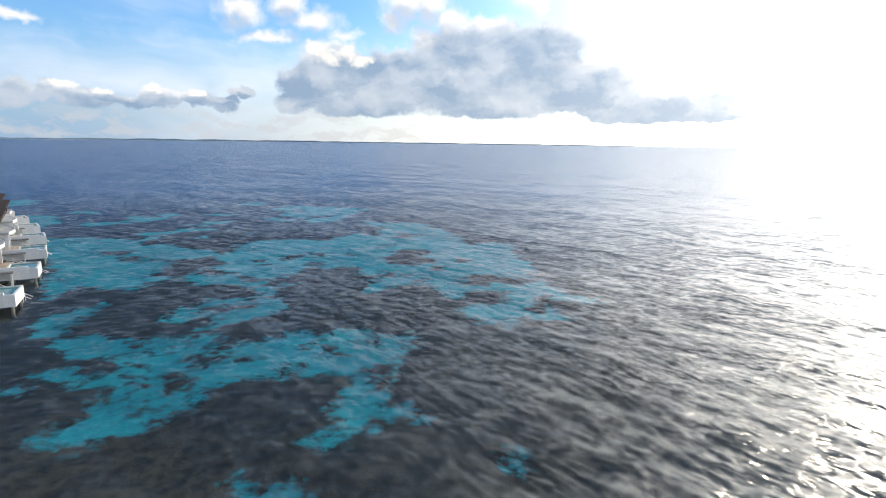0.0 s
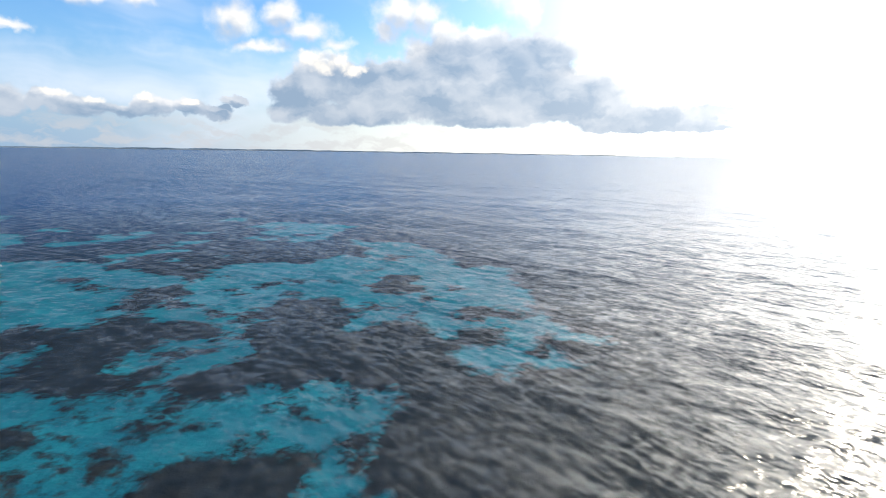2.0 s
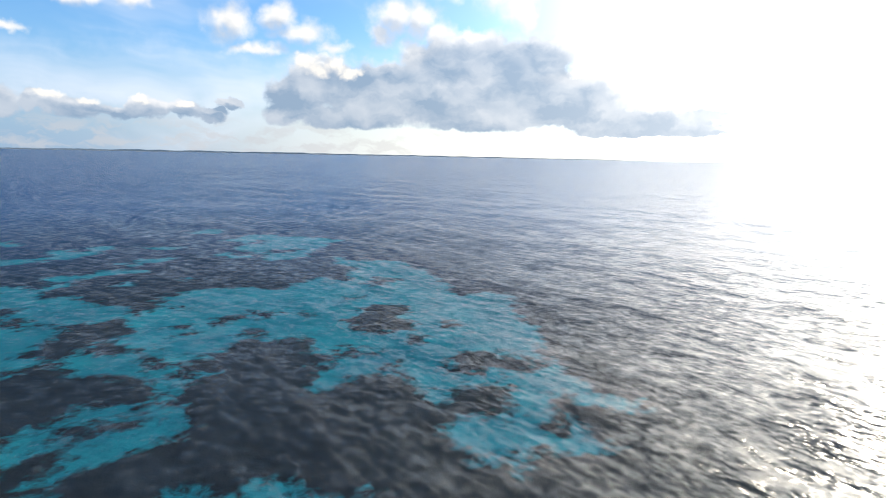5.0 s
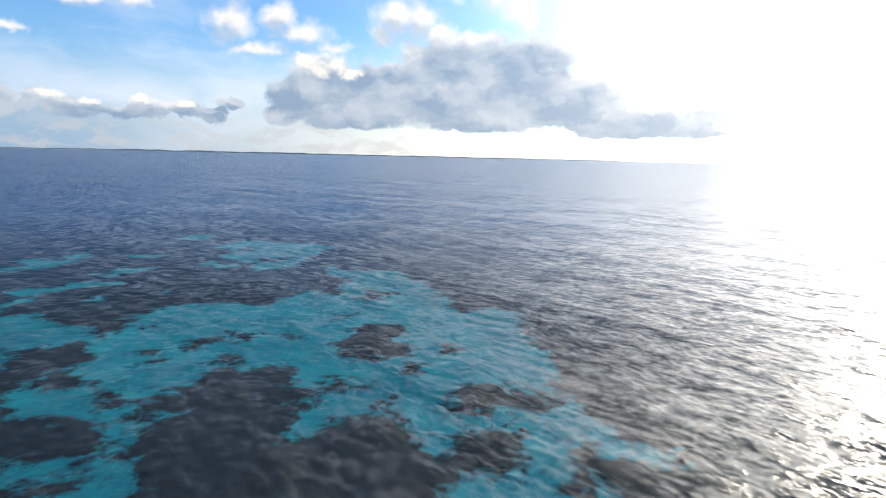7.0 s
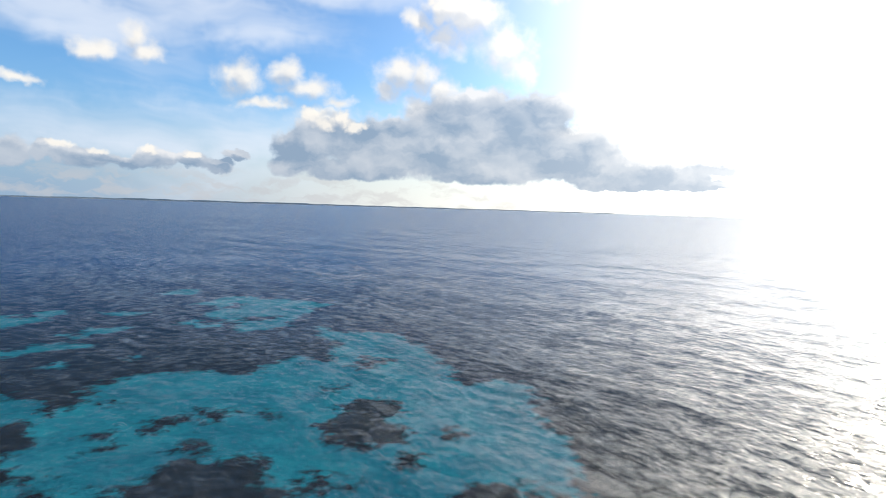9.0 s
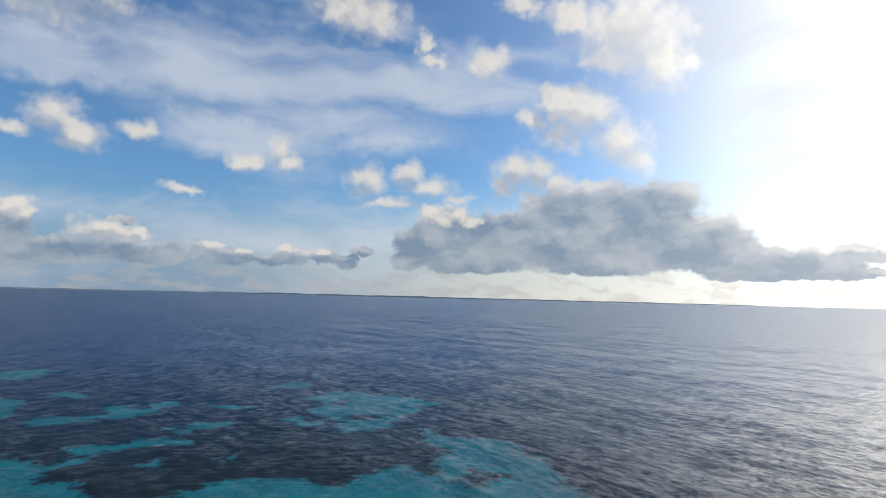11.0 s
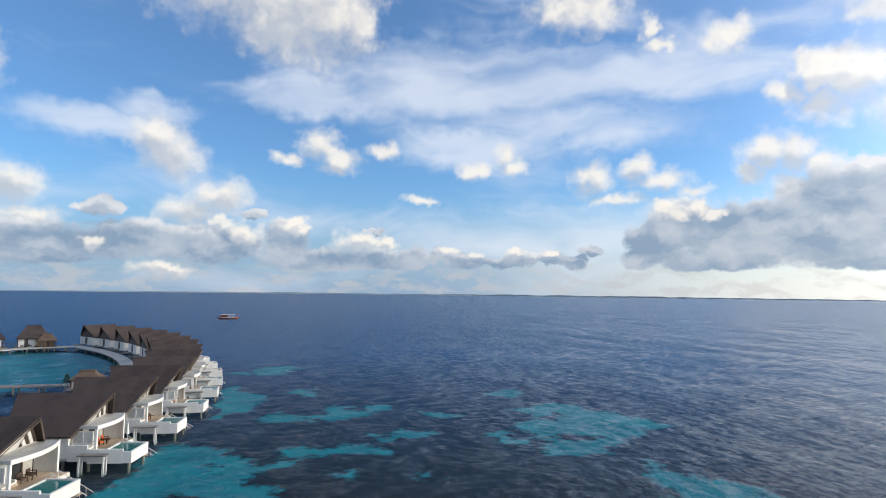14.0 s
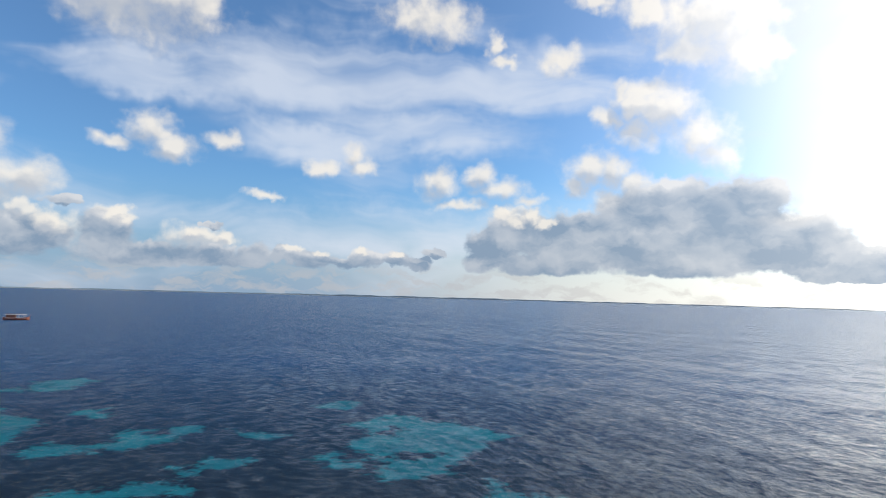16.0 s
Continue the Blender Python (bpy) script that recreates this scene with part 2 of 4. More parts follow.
# broken cloud over the rest of the sky, unseen behind the path, added as fill light
behind = wramp(wmath("ABSOLUTE", AZ), 80.0, 105.0)
seen = wmix(wmath("MULTIPLY", behind, wramp(wmath("ADD", lumps, fine), 0.92, 1.12, 0.0, 0.85)), seen, (0.78, 0.78, 0.78))
level_base = wramp(EL, 2.6, 1.0, 0.0, 1.0)  # the grey clouds share one flat base
grey_depth = wmath("SUBTRACT", wmath("ADD", grey_bank.fields[0], wmath("ADD", wmath("MULTIPLY", ragged, 0.5), wmath("MULTIPLY", far_lumps, 0.35))), level_base)
grey_cover = wramp(grey_depth, -0.16, 0.22, 0.0, 0.94)
grey_low = wramp(NEAR_SUN, 0.4, 0.85, 0.5, 0.12)  # brighter rims towards the sun
grey_shade = wmath("ADD", wmath("ADD", grey_low, wmath("MULTIPLY", wmath("SUBTRACT", 0.95, grey_low), wramp(grey_bank.fields[1], -0.45, 0.25))), wmath("ADD", wramp(layers, 0.36, 0.66, -0.34, 0.10), wmath("MULTIPLY", far_facing, -0.45)), clamp=True)
grey_colour = wmix(grey_shade, (0.82, 0.82, 0.83), (0.24, 0.335, 0.465))
seen = wmix(grey_cover, seen, grey_colour)
# sunlit caps standing before the grey clouds
cap_cover = wramp(wmath("ADD", wmath("ADD", cap_bank.fields[0], ragged), wmath("MULTIPLY", far_lumps, 0.6)), -0.3, 0.5, 0.0, 0.8)
cap_shade = wmath("ADD", wramp(cap_bank.fields[1], -0.25, 0.65), wmath("MULTIPLY", far_facing, -1.2), clamp=True)
seen = wmix(cap_cover, seen, wmix(cap_shade, (0.95, 0.90, 0.82), (0.54, 0.58, 0.64)))
# a part of the sun's glow lies in front of the clouds
glow_colour = wscale((1.0, 0.95, 0.85), wmath("MULTIPLY", veiled_glow, 0.35))
seen = wvec("ADD", seen, glow_colour)
back = wnode("ShaderNodeBackground")
wset(back.inputs["Color"], seen)
back.inputs["Strength"].default_value = 1.0
wset(wnode("ShaderNodeOutputWorld").inputs["Surface"], back.outputs[0])

sun = new("sun", bpy.data.lights.new("sun", "SUN"))
sun.data.energy, sun.data.angle, sun.data.color = 2.2, radians(12.0), (1.0, 0.88, 0.70)
sun.matrix_world = look(tuple(SUN_WAY * 100), (0, 0, 0))

# ---- materials ----
class Mat:
    """A small wrapper for building one node material."""

    def __init__(self, name):
        self.m = bpy.data.materials.new(name)
        self.m.use_nodes = True
        self.t = self.m.node_tree
        self.b = self.t.nodes["Principled BSDF"]
        self.co = self.t.nodes.new("ShaderNodeTexCoord").outputs["Object"]
        self.geo = self.t.nodes.new("ShaderNodeNewGeometry")
        self.pos = self.geo.outputs["Position"]

    def put(self, socket, value):
        if isinstance(value, bpy.types.NodeSocket):
            self.t.links.new(value, socket)
        else:
            socket.default_value = value

    def noise(self, scale, detail=4.0, rough=0.55, vector=None, stretch=None, distortion=0.0):
        v = vector or self.co
        if stretch:
            mp = self.t.nodes.new("ShaderNodeMapping")
            self.put(mp.inputs["Vector"], v)
            mp.inputs["Rotation"].default_value = (0, 0, stretch[3] if len(stretch) > 3 else 0)
            mp.inputs["Scale"].default_value = stretch[:3]
            v = mp.outputs[0]
        n = self.t.nodes.new("ShaderNodeTexNoise")
        self.put(n.inputs["Vector"], v)
        n.inputs["Scale"].default_value, n.inputs["Detail"].default_value = scale, detail
        n.inputs["Roughness"].default_value, n.inputs["Distortion"].default_value = rough, distortion
        return n.outputs["Fac"]

    def ramp(self, value, lo, hi, out_lo=0.0, out_hi=1.0):
        n = self.t.nodes.new("ShaderNodeMapRange")
        n.interpolation_type = "SMOOTHSTEP"
        self.put(n.inputs["Value"], value)
        for key, v in (("From Min", lo), ("From Max", hi), ("To Min", out_lo), ("To Max", out_hi)):
            n.inputs[key].default_value = v
        return n.outputs["Result"]

    def math(self, op, a, b=0.0, clamp=False):
        n = self.t.nodes.new("ShaderNodeMath")
        n.operation, n.use_clamp = op, clamp
        self.put(n.inputs[0], a), self.put(n.inputs[1], b)
        return n.outputs[0]

    def mix(self, fac, a, b):
        n = self.t.nodes.new("ShaderNodeMix")
        n.data_type = "RGBA"
        self.put(n.inputs[0], fac)
        self.put(n.inputs[6], a if isinstance(a, bpy.types.NodeSocket) else (*a, 1))
        self.put(n.inputs[7], b if isinstance(b, bpy.types.NodeSocket) else (*b, 1))
        return n.outputs[2]

    def bump(self, height, distance, strength=1.0, normal=None):
        n = self.t.nodes.new("ShaderNodeBump")
        self.put(n.inputs["Height"], height)
        n.inputs["Distance"].default_value, n.inputs["Strength"].default_value = distance, strength
        if normal:
            self.put(n.inputs["Normal"], normal)
        return n.outputs[0]

    def done(self, colour, roughness=0.6, normal=None, metal=0.0):
        self.put(self.b.inputs["Base Color"], colour if isinstance(colour, bpy.types.NodeSocket) else (*colour, 1))
        self.put(self.b.inputs["Roughness"], roughness)
        self.b.inputs["Metallic"].default_value = metal
        if normal:
            self.put(self.b.inputs["Normal"], normal)
        return self.m


def surface(name, light, dark, scale, roughness=0.6, bump=0.01, stretch=None, grain=8.0):
    """A surface with patches at one scale and grain at another, `grain` times finer."""
    k = Mat(name)
    broad, small = k.noise(scale, 4.0), k.noise(scale * grain, 4.0, 0.6, stretch=stretch)
    each = k.t.nodes.new("ShaderNodeObjectInfo").outputs["Random"]
    tone = k.math("ADD", k.math("MULTIPLY", broad, 0.6), k.math("MULTIPLY", small, 0.4))
    tone = k.math("ADD", tone, k.math("MULTIPLY", k.math("SUBTRACT", each, 0.5), 0.15))
    return k.done(k.mix(k.ramp(tone, 0.35, 0.65), dark, light), roughness, k.bump(small, bump))


WHITE = surface("white_render", (0.77, 0.76, 0.73), (0.63, 0.62, 0.59), 0.5, 0.65, 0.004, grain=12)
CONCRETE = surface("pale_concrete", (0.50, 0.49, 0.46), (0.33, 0.33, 0.31), 0.7, 0.85, 0.01)
THATCH = surface("brown_thatch", (0.066, 0.049, 0.045), (0.034, 0.026, 0.025), 0.6, 0.95, 0.05, (14, 1.2, 1.2), 3.0)
TAN_THATCH = surface("tan_thatch", (0.17, 0.115, 0.08), (0.10, 0.07, 0.05), 0.6, 0.95, 0.05, None, 10.0)
DECK_WOOD = surface("weathered_deck_wood", (0.58, 0.46, 0.34), (0.42, 0.32, 0.22), 0.8, 0.7, 0.01, (1, 12, 1), 5.0)
DARK_WOOD = surface("dark_stained_wood", (0.075, 0.045, 0.030), (0.035, 0.022, 0.016), 1.0, 0.5, 0.005)
GREY_PLANK = surface("silvered_jetty_wood", (0.27, 0.25, 0.23), (0.16, 0.15, 0.14), 0.8, 0.85, 0.01)
PILE = surface("wet_concrete_pile", (0.26, 0.25, 0.22), (0.12, 0.12, 0.10), 1.2, 0.8, 0.02)
ORANGE = surface("orange_fabric", (0.62, 0.14, 0.035), (0.48, 0.09, 0.02), 3.0, 0.9, 0.003)
CANVAS = surface("white_canvas", (0.80, 0.79, 0.75), (0.66, 0.65, 0.62), 2.0, 0.9, 0.004)
HULL_RED = surface("red_brown_boat_paint", (0.30, 0.085, 0.05), (0.17, 0.05, 0.03), 0.8, 0.45, 0.003)
LEAF = surface("dark_green_leaves", (0.055, 0.10, 0.03), (0.02, 0.045, 0.015), 2.0, 0.7, 0.01)
# leaf colour paled to blue-grey, with the distance haze painted into it
HAZY_WOOD = surface("hazy_palm_woods", (0.22, 0.29, 0.34), (0.16, 0.22, 0.27), 0.02, 0.95, 0.3)
BEACH = surface("coral_beach_sand", (0.72, 0.68, 0.58), (0.58, 0.54, 0.45), 0.05, 0.9, 0.02)
STEEL = Mat("brushed_steel")
STEEL = STEEL.done(STEEL.mix(STEEL.noise(6.0), (0.55, 0.55, 0.55), (0.70, 0.70, 0.70)), 0.3, metal=1.0)
GLASS = Mat("dark_window_glass")
GLASS = GLASS.done(GLASS.mix(GLASS.noise(0.8), (0.030, 0.036, 0.040), (0.050, 0.056, 0.060)), 0.06)
CURTAIN = surface("curtained_window_glass", (0.62, 0.61, 0.56), (0.42, 0.42, 0.40), 1.2, 0.12, 0.002)
POOL = Mat("pool_water")
POOL.b.inputs["IOR"].default_value = 1.33
POOL = POOL.done(POOL.mix(POOL.noise(0.7), (0.004, 0.12, 0.125), (0.008, 0.17, 0.165)), 0.06, POOL.bump(POOL.noise(2.5), 0.02))

# the sea: clear, faintly blue-green water whose facets lean with the wind
sea = Mat("sea_water")
WIND = 46.0  # degrees east of +y from which the waves come


def vec_node(k, op, a, b=(0, 0, 0), scale=None):
    n = k.t.nodes.new("ShaderNodeVectorMath")
    n.operation = op
    k.put(n.inputs[0], a), k.put(n.inputs[1], b)
    if scale is not None:
        k.put(n.inputs["Scale"], scale)
    return n.outputs[0]


def dot_node(k, a, b):
    n = k.t.nodes.new("ShaderNodeVectorMath")
    n.operation = "DOT_PRODUCT"
    k.put(n.inputs[0], a), k.put(n.inputs[1], b)
    return n.outputs["Value"]


def ripples(size, stretch, turn, lean, detail=2.0, rough=0.5):
    """Slopes of one size of wave, along and across the wind; size is metres from crest to crest, drawn out along the crests."""
    a = radians(WIND + turn)
    c = sea.t.nodes.new("ShaderNodeCombineXYZ")
    sea.put(c.inputs[0], dot_node(sea, sea.pos, (math.cos(a) / stretch, -math.sin(a) / stretch, 0)))
    sea.put(c.inputs[1], dot_node(sea, sea.pos, (math.sin(a), math.cos(a), 0)))
    f = sea.ramp(sea.noise(1.0 / size, detail, rough, c.outputs[0]), 0.34, 0.66)
    lean = sea.math("MULTIPLY", sea.math("SUBTRACT", f, 0.5), lean)
    return vec_node(sea, "SCALE", (math.sin(a), math.cos(a), 0), scale=lean)


tilt = ripples(0.29, 2.4, 6, 0.24)
for size, stretch, turn, lean in ((0.66, 2.6, 12, 0.21), (1.6, 2.8, -8, 0.17), (4.4, 3.2, 10, 0.13), (12.0, 3.2, -6, 0.10), (40.0, 3.0, -12, 0.06), (0.38, 1.7, 62, 0.14), (0.85, 2.0, -58, 0.16), (2.4, 2.2, 66, 0.12)):
    tilt = vec_node(sea, "ADD", tilt, ripples(size, stretch, turn, lean))
SHOWN = (0.19, -0.06, 0)  # the near faces of the waves hide the far ones
tilted = vec_node(sea, "NORMALIZE", vec_node(sea, "ADD", vec_node(sea, "ADD", sea.geo.outputs["Normal"], SHOWN), tilt))
calmer = vec_node(sea, "NORMALIZE", vec_node(sea, "ADD", sea.geo.outputs["Normal"], vec_node(sea, "SCALE", tilt, scale=0.25)))
below = sea.t.nodes.new("ShaderNodeBsdfRefraction")
below.inputs["Color"].default_value = (0.80, 0.95, 0.98, 1)
below.inputs["IOR"].default_value, below.inputs["Roughness"].default_value = 1.333, 0.03
sea.put(below.inputs["Normal"], calmer)
gloss = sea.t.nodes.new("ShaderNodeBsdfGlossy")
gloss.inputs["Roughness"].default_value = 0.23
sea.put(gloss.inputs["Normal"], tilted)
mirror = sea.t.nodes.new("ShaderNodeFresnel")
mirror.inputs["IOR"].default_value = 1.333
sea.put(mirror.inputs["Normal"], tilted)
both = sea.t.nodes.new("ShaderNodeMixShader")
sea.put(both.inputs[0], mirror.outputs[0])
sea.put(both.inputs[1], below.outputs[0]), sea.put(both.inputs[2], gloss.outputs[0])
sea.t.links.new(both.outputs[0], sea.t.nodes["Material Output"].inputs["Surface"])
sea.t.nodes.remove(sea.b)
SEA = sea.m

# the bed: bright coral sand, dark reef rock, and the water's scattered blue mixed in further out
bed = Mat("reef_bed")
att = bed.t.nodes.new("ShaderNodeAttribute")
att.attribute_name = "sandiness"
scatter = bed.t.nodes.new("ShaderNodeAttribute")
scatter.attribute_name = "scatter_blue"
flat = bed.t.nodes.new("ShaderNodeAttribute")
flat.attribute_name = "brownness"
patchy = bed.math("MULTIPLY", bed.math("SUBTRACT", bed.noise(0.30, 4.0, 0.6, bed.pos), 0.5), 5.0)
specks = bed.math("MULTIPLY", bed.math("SUBTRACT", bed.noise(1.1, 4.0, 0.62, bed.pos), 0.5), 4.6)
edge = bed.math("ADD", patchy, specks)
cover = bed.ramp(bed.math("ADD", bed.math("MINIMUM", att.outputs["Fac"], 2.0), edge), -0.9, 0.9)
rock_tone = bed.noise(0.9, 6.0, 0.7, bed.pos)
rock = bed.mix(bed.ramp(rock_tone, 0.3, 0.7), (0.003, 0.008, 0.013), (0.024, 0.027, 0.031))
rock = bed.mix(flat.outputs["Fac"], rock, bed.mix(bed.ramp(rock_tone, 0.35, 0.65), (0.016, 0.016, 0.014), (0.085, 0.066, 0.048)))
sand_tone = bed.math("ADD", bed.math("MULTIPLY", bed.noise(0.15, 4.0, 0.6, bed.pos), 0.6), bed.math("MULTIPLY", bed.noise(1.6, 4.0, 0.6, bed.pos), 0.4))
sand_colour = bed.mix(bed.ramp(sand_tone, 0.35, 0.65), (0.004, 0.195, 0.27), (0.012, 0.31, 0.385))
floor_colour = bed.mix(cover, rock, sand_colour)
# light scattered by the water is painted into the bed as blue
floor_colour = bed.mix(bed.math("MULTIPLY", scatter.outputs["Fac"], bed.math("SUBTRACT", 1.0, bed.math("MULTIPLY", cover, 0.85))), floor_colour, (0.003, 0.090, 0.245))
BED = bed.done(floor_colour, 0.95, bed.bump(rock_tone, 0.15))


# ---- mesh helpers ----
def box(bm, x0, x1, y0, y1, z0, z1, bevel=0.0):
    m = Matrix.Translation(((x0 + x1) / 2, (y0 + y1) / 2, (z0 + z1) / 2)) @ Matrix.Diagonal((x1 - x0, y1 - y0, z1 - z0, 1))
    made = bmesh.ops.create_cube(bm, size=1.0, matrix=m)
    if bevel:
        edges = list({e for v in made["verts"] for e in v.link_edges})
        bmesh.ops.bevel(bm, geom=edges, offset=bevel, segments=2, profile=0.5, affect="EDGES")
    return bm


def rod(bm, a, b, r0, r1=None, sides=8):
    a, b = Vector(a), Vector(b)
    turn = (b - a).to_track_quat("Z", "Y").to_matrix().to_4x4()
    m = Matrix.Translation((a + b) / 2) @ turn
    bmesh.ops.create_cone(bm, cap_ends=True, segments=sides, radius1=r0, radius2=r0 if r1 is None else r1, depth=(b - a).length, matrix=m)
    return bm


def slab(bm, outline, z0, z1):
    """A solid from a plan outline, counter-clockwise."""
    low = [bm.verts.new((x, y, z0)) for x, y in outline]
    top = [bm.verts.new((x, y, z1)) for x, y in outline]
    bm.faces.new(top), bm.faces.new(low[::-1])
    for i in range(len(outline)):
        j = (i + 1) % len(outline)
        bm.faces.new((low[i], low[j], top[j], top[i]))
    return bm


def sheet(bm, quad, thick):
    """A solid plate from four corners, thickened downwards along its normal."""
    q = [Vector(p) for p in quad]
    n = (q[1] - q[0]).cross(q[3] - q[0]).normalized() * thick
    top = [bm.verts.new(p) for p in q]
    low = [bm.verts.new(p - n) for p in q]
    bm.faces.new(top), bm.faces.new(low[::-1])
    for i in range(4):
        j = (i + 1) % 4
        bm.faces.new((low[i], low[j], top[j], top[i]))
    return bm


def mesh_object(name, bm, material, smooth=False):
    me = bpy.data.meshes.new(name)
    bmesh.ops.recalc_face_normals(bm, faces=bm.faces)
    bm.to_mesh(me)
    bm.free()
    me.materials.append(material)
    if smooth:
        me.polygons.foreach_set("use_smooth", [True] * len(me.polygons))
    return new(name, me)


def part(name, bm, material, parent, label="", smooth=False):
    ob = mesh_object(name, bm, material, smooth)
    ob.parent = parent
    if label:
        ob["label"] = label
    return ob


def piece(name, data, parent, m):
    ob = new(name, data)
    ob.parent, ob.matrix_basis = parent, m
    return ob


def data_of(name, bm, material):
    me = bpy.data.meshes.new(name)
    bmesh.ops.recalc_face_normals(bm, faces=bm.faces)
    bm.to_mesh(me)
    bm.free()
    me.materials.append(material)
    return me


def value_noise(x, y, seed):
    """Smooth random field on the plan, about -1 to 1, for numpy arrays."""
    rng = np.random.default_rng(seed)
    table = rng.uniform(-1, 1, (64, 64))
    xi, yi = np.floor(x).astype(int), np.floor(y).astype(int)
    fx, fy = x - xi, y - yi
    fx, fy = fx * fx * (3 - 2 * fx), fy * fy * (3 - 2 * fy)
    g = lambda i, j: table[(xi + i) % 64, (yi + j) % 64]
    return (g(0, 0) * (1 - fx) + g(1, 0) * fx) * (1 - fy) + (g(0, 1) * (1 - fx) + g(1, 1) * fx) * fy


def grid_mesh(name, xs, ys, z, material):
    """A sheet over rising rows xs[i][j], ys[i][j] with heights z[i][j]."""
    n, m = xs.shape
    me = bpy.data.meshes.new(name)
    me.vertices.add(n * m)
    me.vertices.foreach_set("co", np.stack([xs, ys, z], -1).astype(np.float32).ravel())
    i, j = np.meshgrid(np.arange(n - 1), np.arange(m - 1), indexing="ij")
    a = (i * m + j).ravel()
    quads = np.stack([a, a + 1, a + m + 1, a + m], -1)
    me.loops.add(quads.size)
    me.loops.foreach_set("vertex_index", quads.ravel().astype(np.int32))
    me.polygons.add(len(quads))
    me.polygons.foreach_set("loop_start", np.arange(0, quads.size, 4, dtype=np.int32))
    me.polygons.foreach_set("loop_total", np.full(len(quads), 4, dtype=np.int32))
    me.polygons.foreach_set("use_smooth", np.ones(len(quads), dtype=bool))
    me.update()
    me.materials.append(material)
    return me


# ---- the line of the villas ----
def arc(s):
    """Heading of the row of villas, in degrees, s metres along it."""
    return 67.78 - 0.26666 * s - 0.00024 * s * s


def row_places(count, pitch=13.3125):
    """Place and heading of each villa's outer pool corner along the arc."""
    x, y, s, out = -39.24, 48.91, 0.0, []
    for _ in range(count):
        out.append((x, y, arc(s)))
        for _ in range(20):
            a = radians(arc(s))
            x, y, s = x - math.cos(a) * pitch / 20, y + math.sin(a) * pitch / 20, s + pitch / 20
    return out


# ---- the reef bed ----
def reach(inner, step, grow, outer):
    """Distances from 0: even steps up to inner, then growing ones up to outer."""
    d = list(np.arange(0, inner, step))
    while d[-1] < outer:
        step *= grow
        d.append(d[-1] + step)
    return np.array(d)


bed_x = np.concatenate([-reach(130, 0.7, 1.2, 4950)[::-1], reach(75, 0.7, 1.2, 4950)[1:]]) - 20
bed_y = np.concatenate([-reach(30, 1.0, 1.25, 4950)[::-1], reach(150, 0.7, 1.2, 4950)[1:]]) + 20
bx, by = np.meshgrid(bed_x, bed_y)
# the outlines wander a little from their plan, at two sizes
wx = bx + 0.9 * value_noise(bx / 4.2, by / 4.2, 1) + 0.5 * value_noise(bx / 1.7, by / 1.7, 2)
wy = by + 1.1 * value_noise(bx / 4.2, by / 4.8, 3) + 0.6 * value_noise(bx / 1.7, by / 1.7, 4)
sandiness = np.full_like(bx, -4.0)


def inward(outline):
    """Metres inside a plan outline, negative outside it, and where on the bed this was worked out."""
    pts = np.array(outline)
    near = (slice(*np.searchsorted(bed_y, (pts[:, 1].min() - 6, pts[:, 1].max() + 6))), slice(*np.searchsorted(bed_x, (pts[:, 0].min() - 6, pts[:, 0].max() + 6))))
    px, py = wx[near], wy[near]
    gap, odd = np.full_like(px, 1e6), np.zeros(px.shape, bool)
    for (x0, y0), (x1, y1) in zip(pts, np.roll(pts, -1, 0)):
        f = np.clip(((px - x0) * (x1 - x0) + (py - y0) * (y1 - y0)) / max((x1 - x0) ** 2 + (y1 - y0) ** 2, 1e-6), 0, 1)
        gap = np.minimum(gap, np.hypot(px - x0 - f * (x1 - x0), py - y0 - f * (y1 - y0)))
        odd ^= ((y0 > py) != (y1 > py)) & (px < (x1 - x0) * (py - y0) / (y1 - y0 if y1 != y0 else 1e-9) + x0)
    return near, np.where(odd, gap, -gap)


def sand(*outline):
    near, depth = inward(outline)
    sandiness[near] = np.maximum(sandiness[near], np.clip(depth, -4, 4))


def coral(*outline):
    near, depth = inward(outline)
    sandiness[near] = np.minimum(sandiness[near], np.clip(-depth, -4, 4))


# reef body
sand((-46.3, 91.8), (-43.4, 92.5), (-41.7, 93.4), (-37.7, 92.9), (-35.6, 90.0), (-33.1, 89.5), (-33.8, 93.2), (-34.8, 97.8), (-33.7, 100.7), (-33.2, 102.3), (-31.2, 104.0), (-28.0, 104.7), (-24.9, 105.8), (-23.2, 103.7), (-20.8, 103.8), (-19.7, 107.6), (-18.8, 109.6), (-17.6, 111.2), (-14.4, 110.6), (-12.7, 109.5), (-7.7, 80.1), (-8.3, 79.5), (-9.2, 78.1), (-10.4, 77.4), (-11.4, 78.0), (-12.3, 80.0), (-13.0, 82.3), (-14.6, 82.8), (-15.9, 82.1), (-17.0, 81.3), (-18.9, 81.2), (-20.1, 80.8), (-21.0, 79.6), (-21.6, 78.0), (-22.2, 76.6), (-22.6, 75.2), (-23.8, 75.5), (-24.3, 74.2), (-24.0, 72.5), (-26.3, 71.8), (-30.7, 71.6))
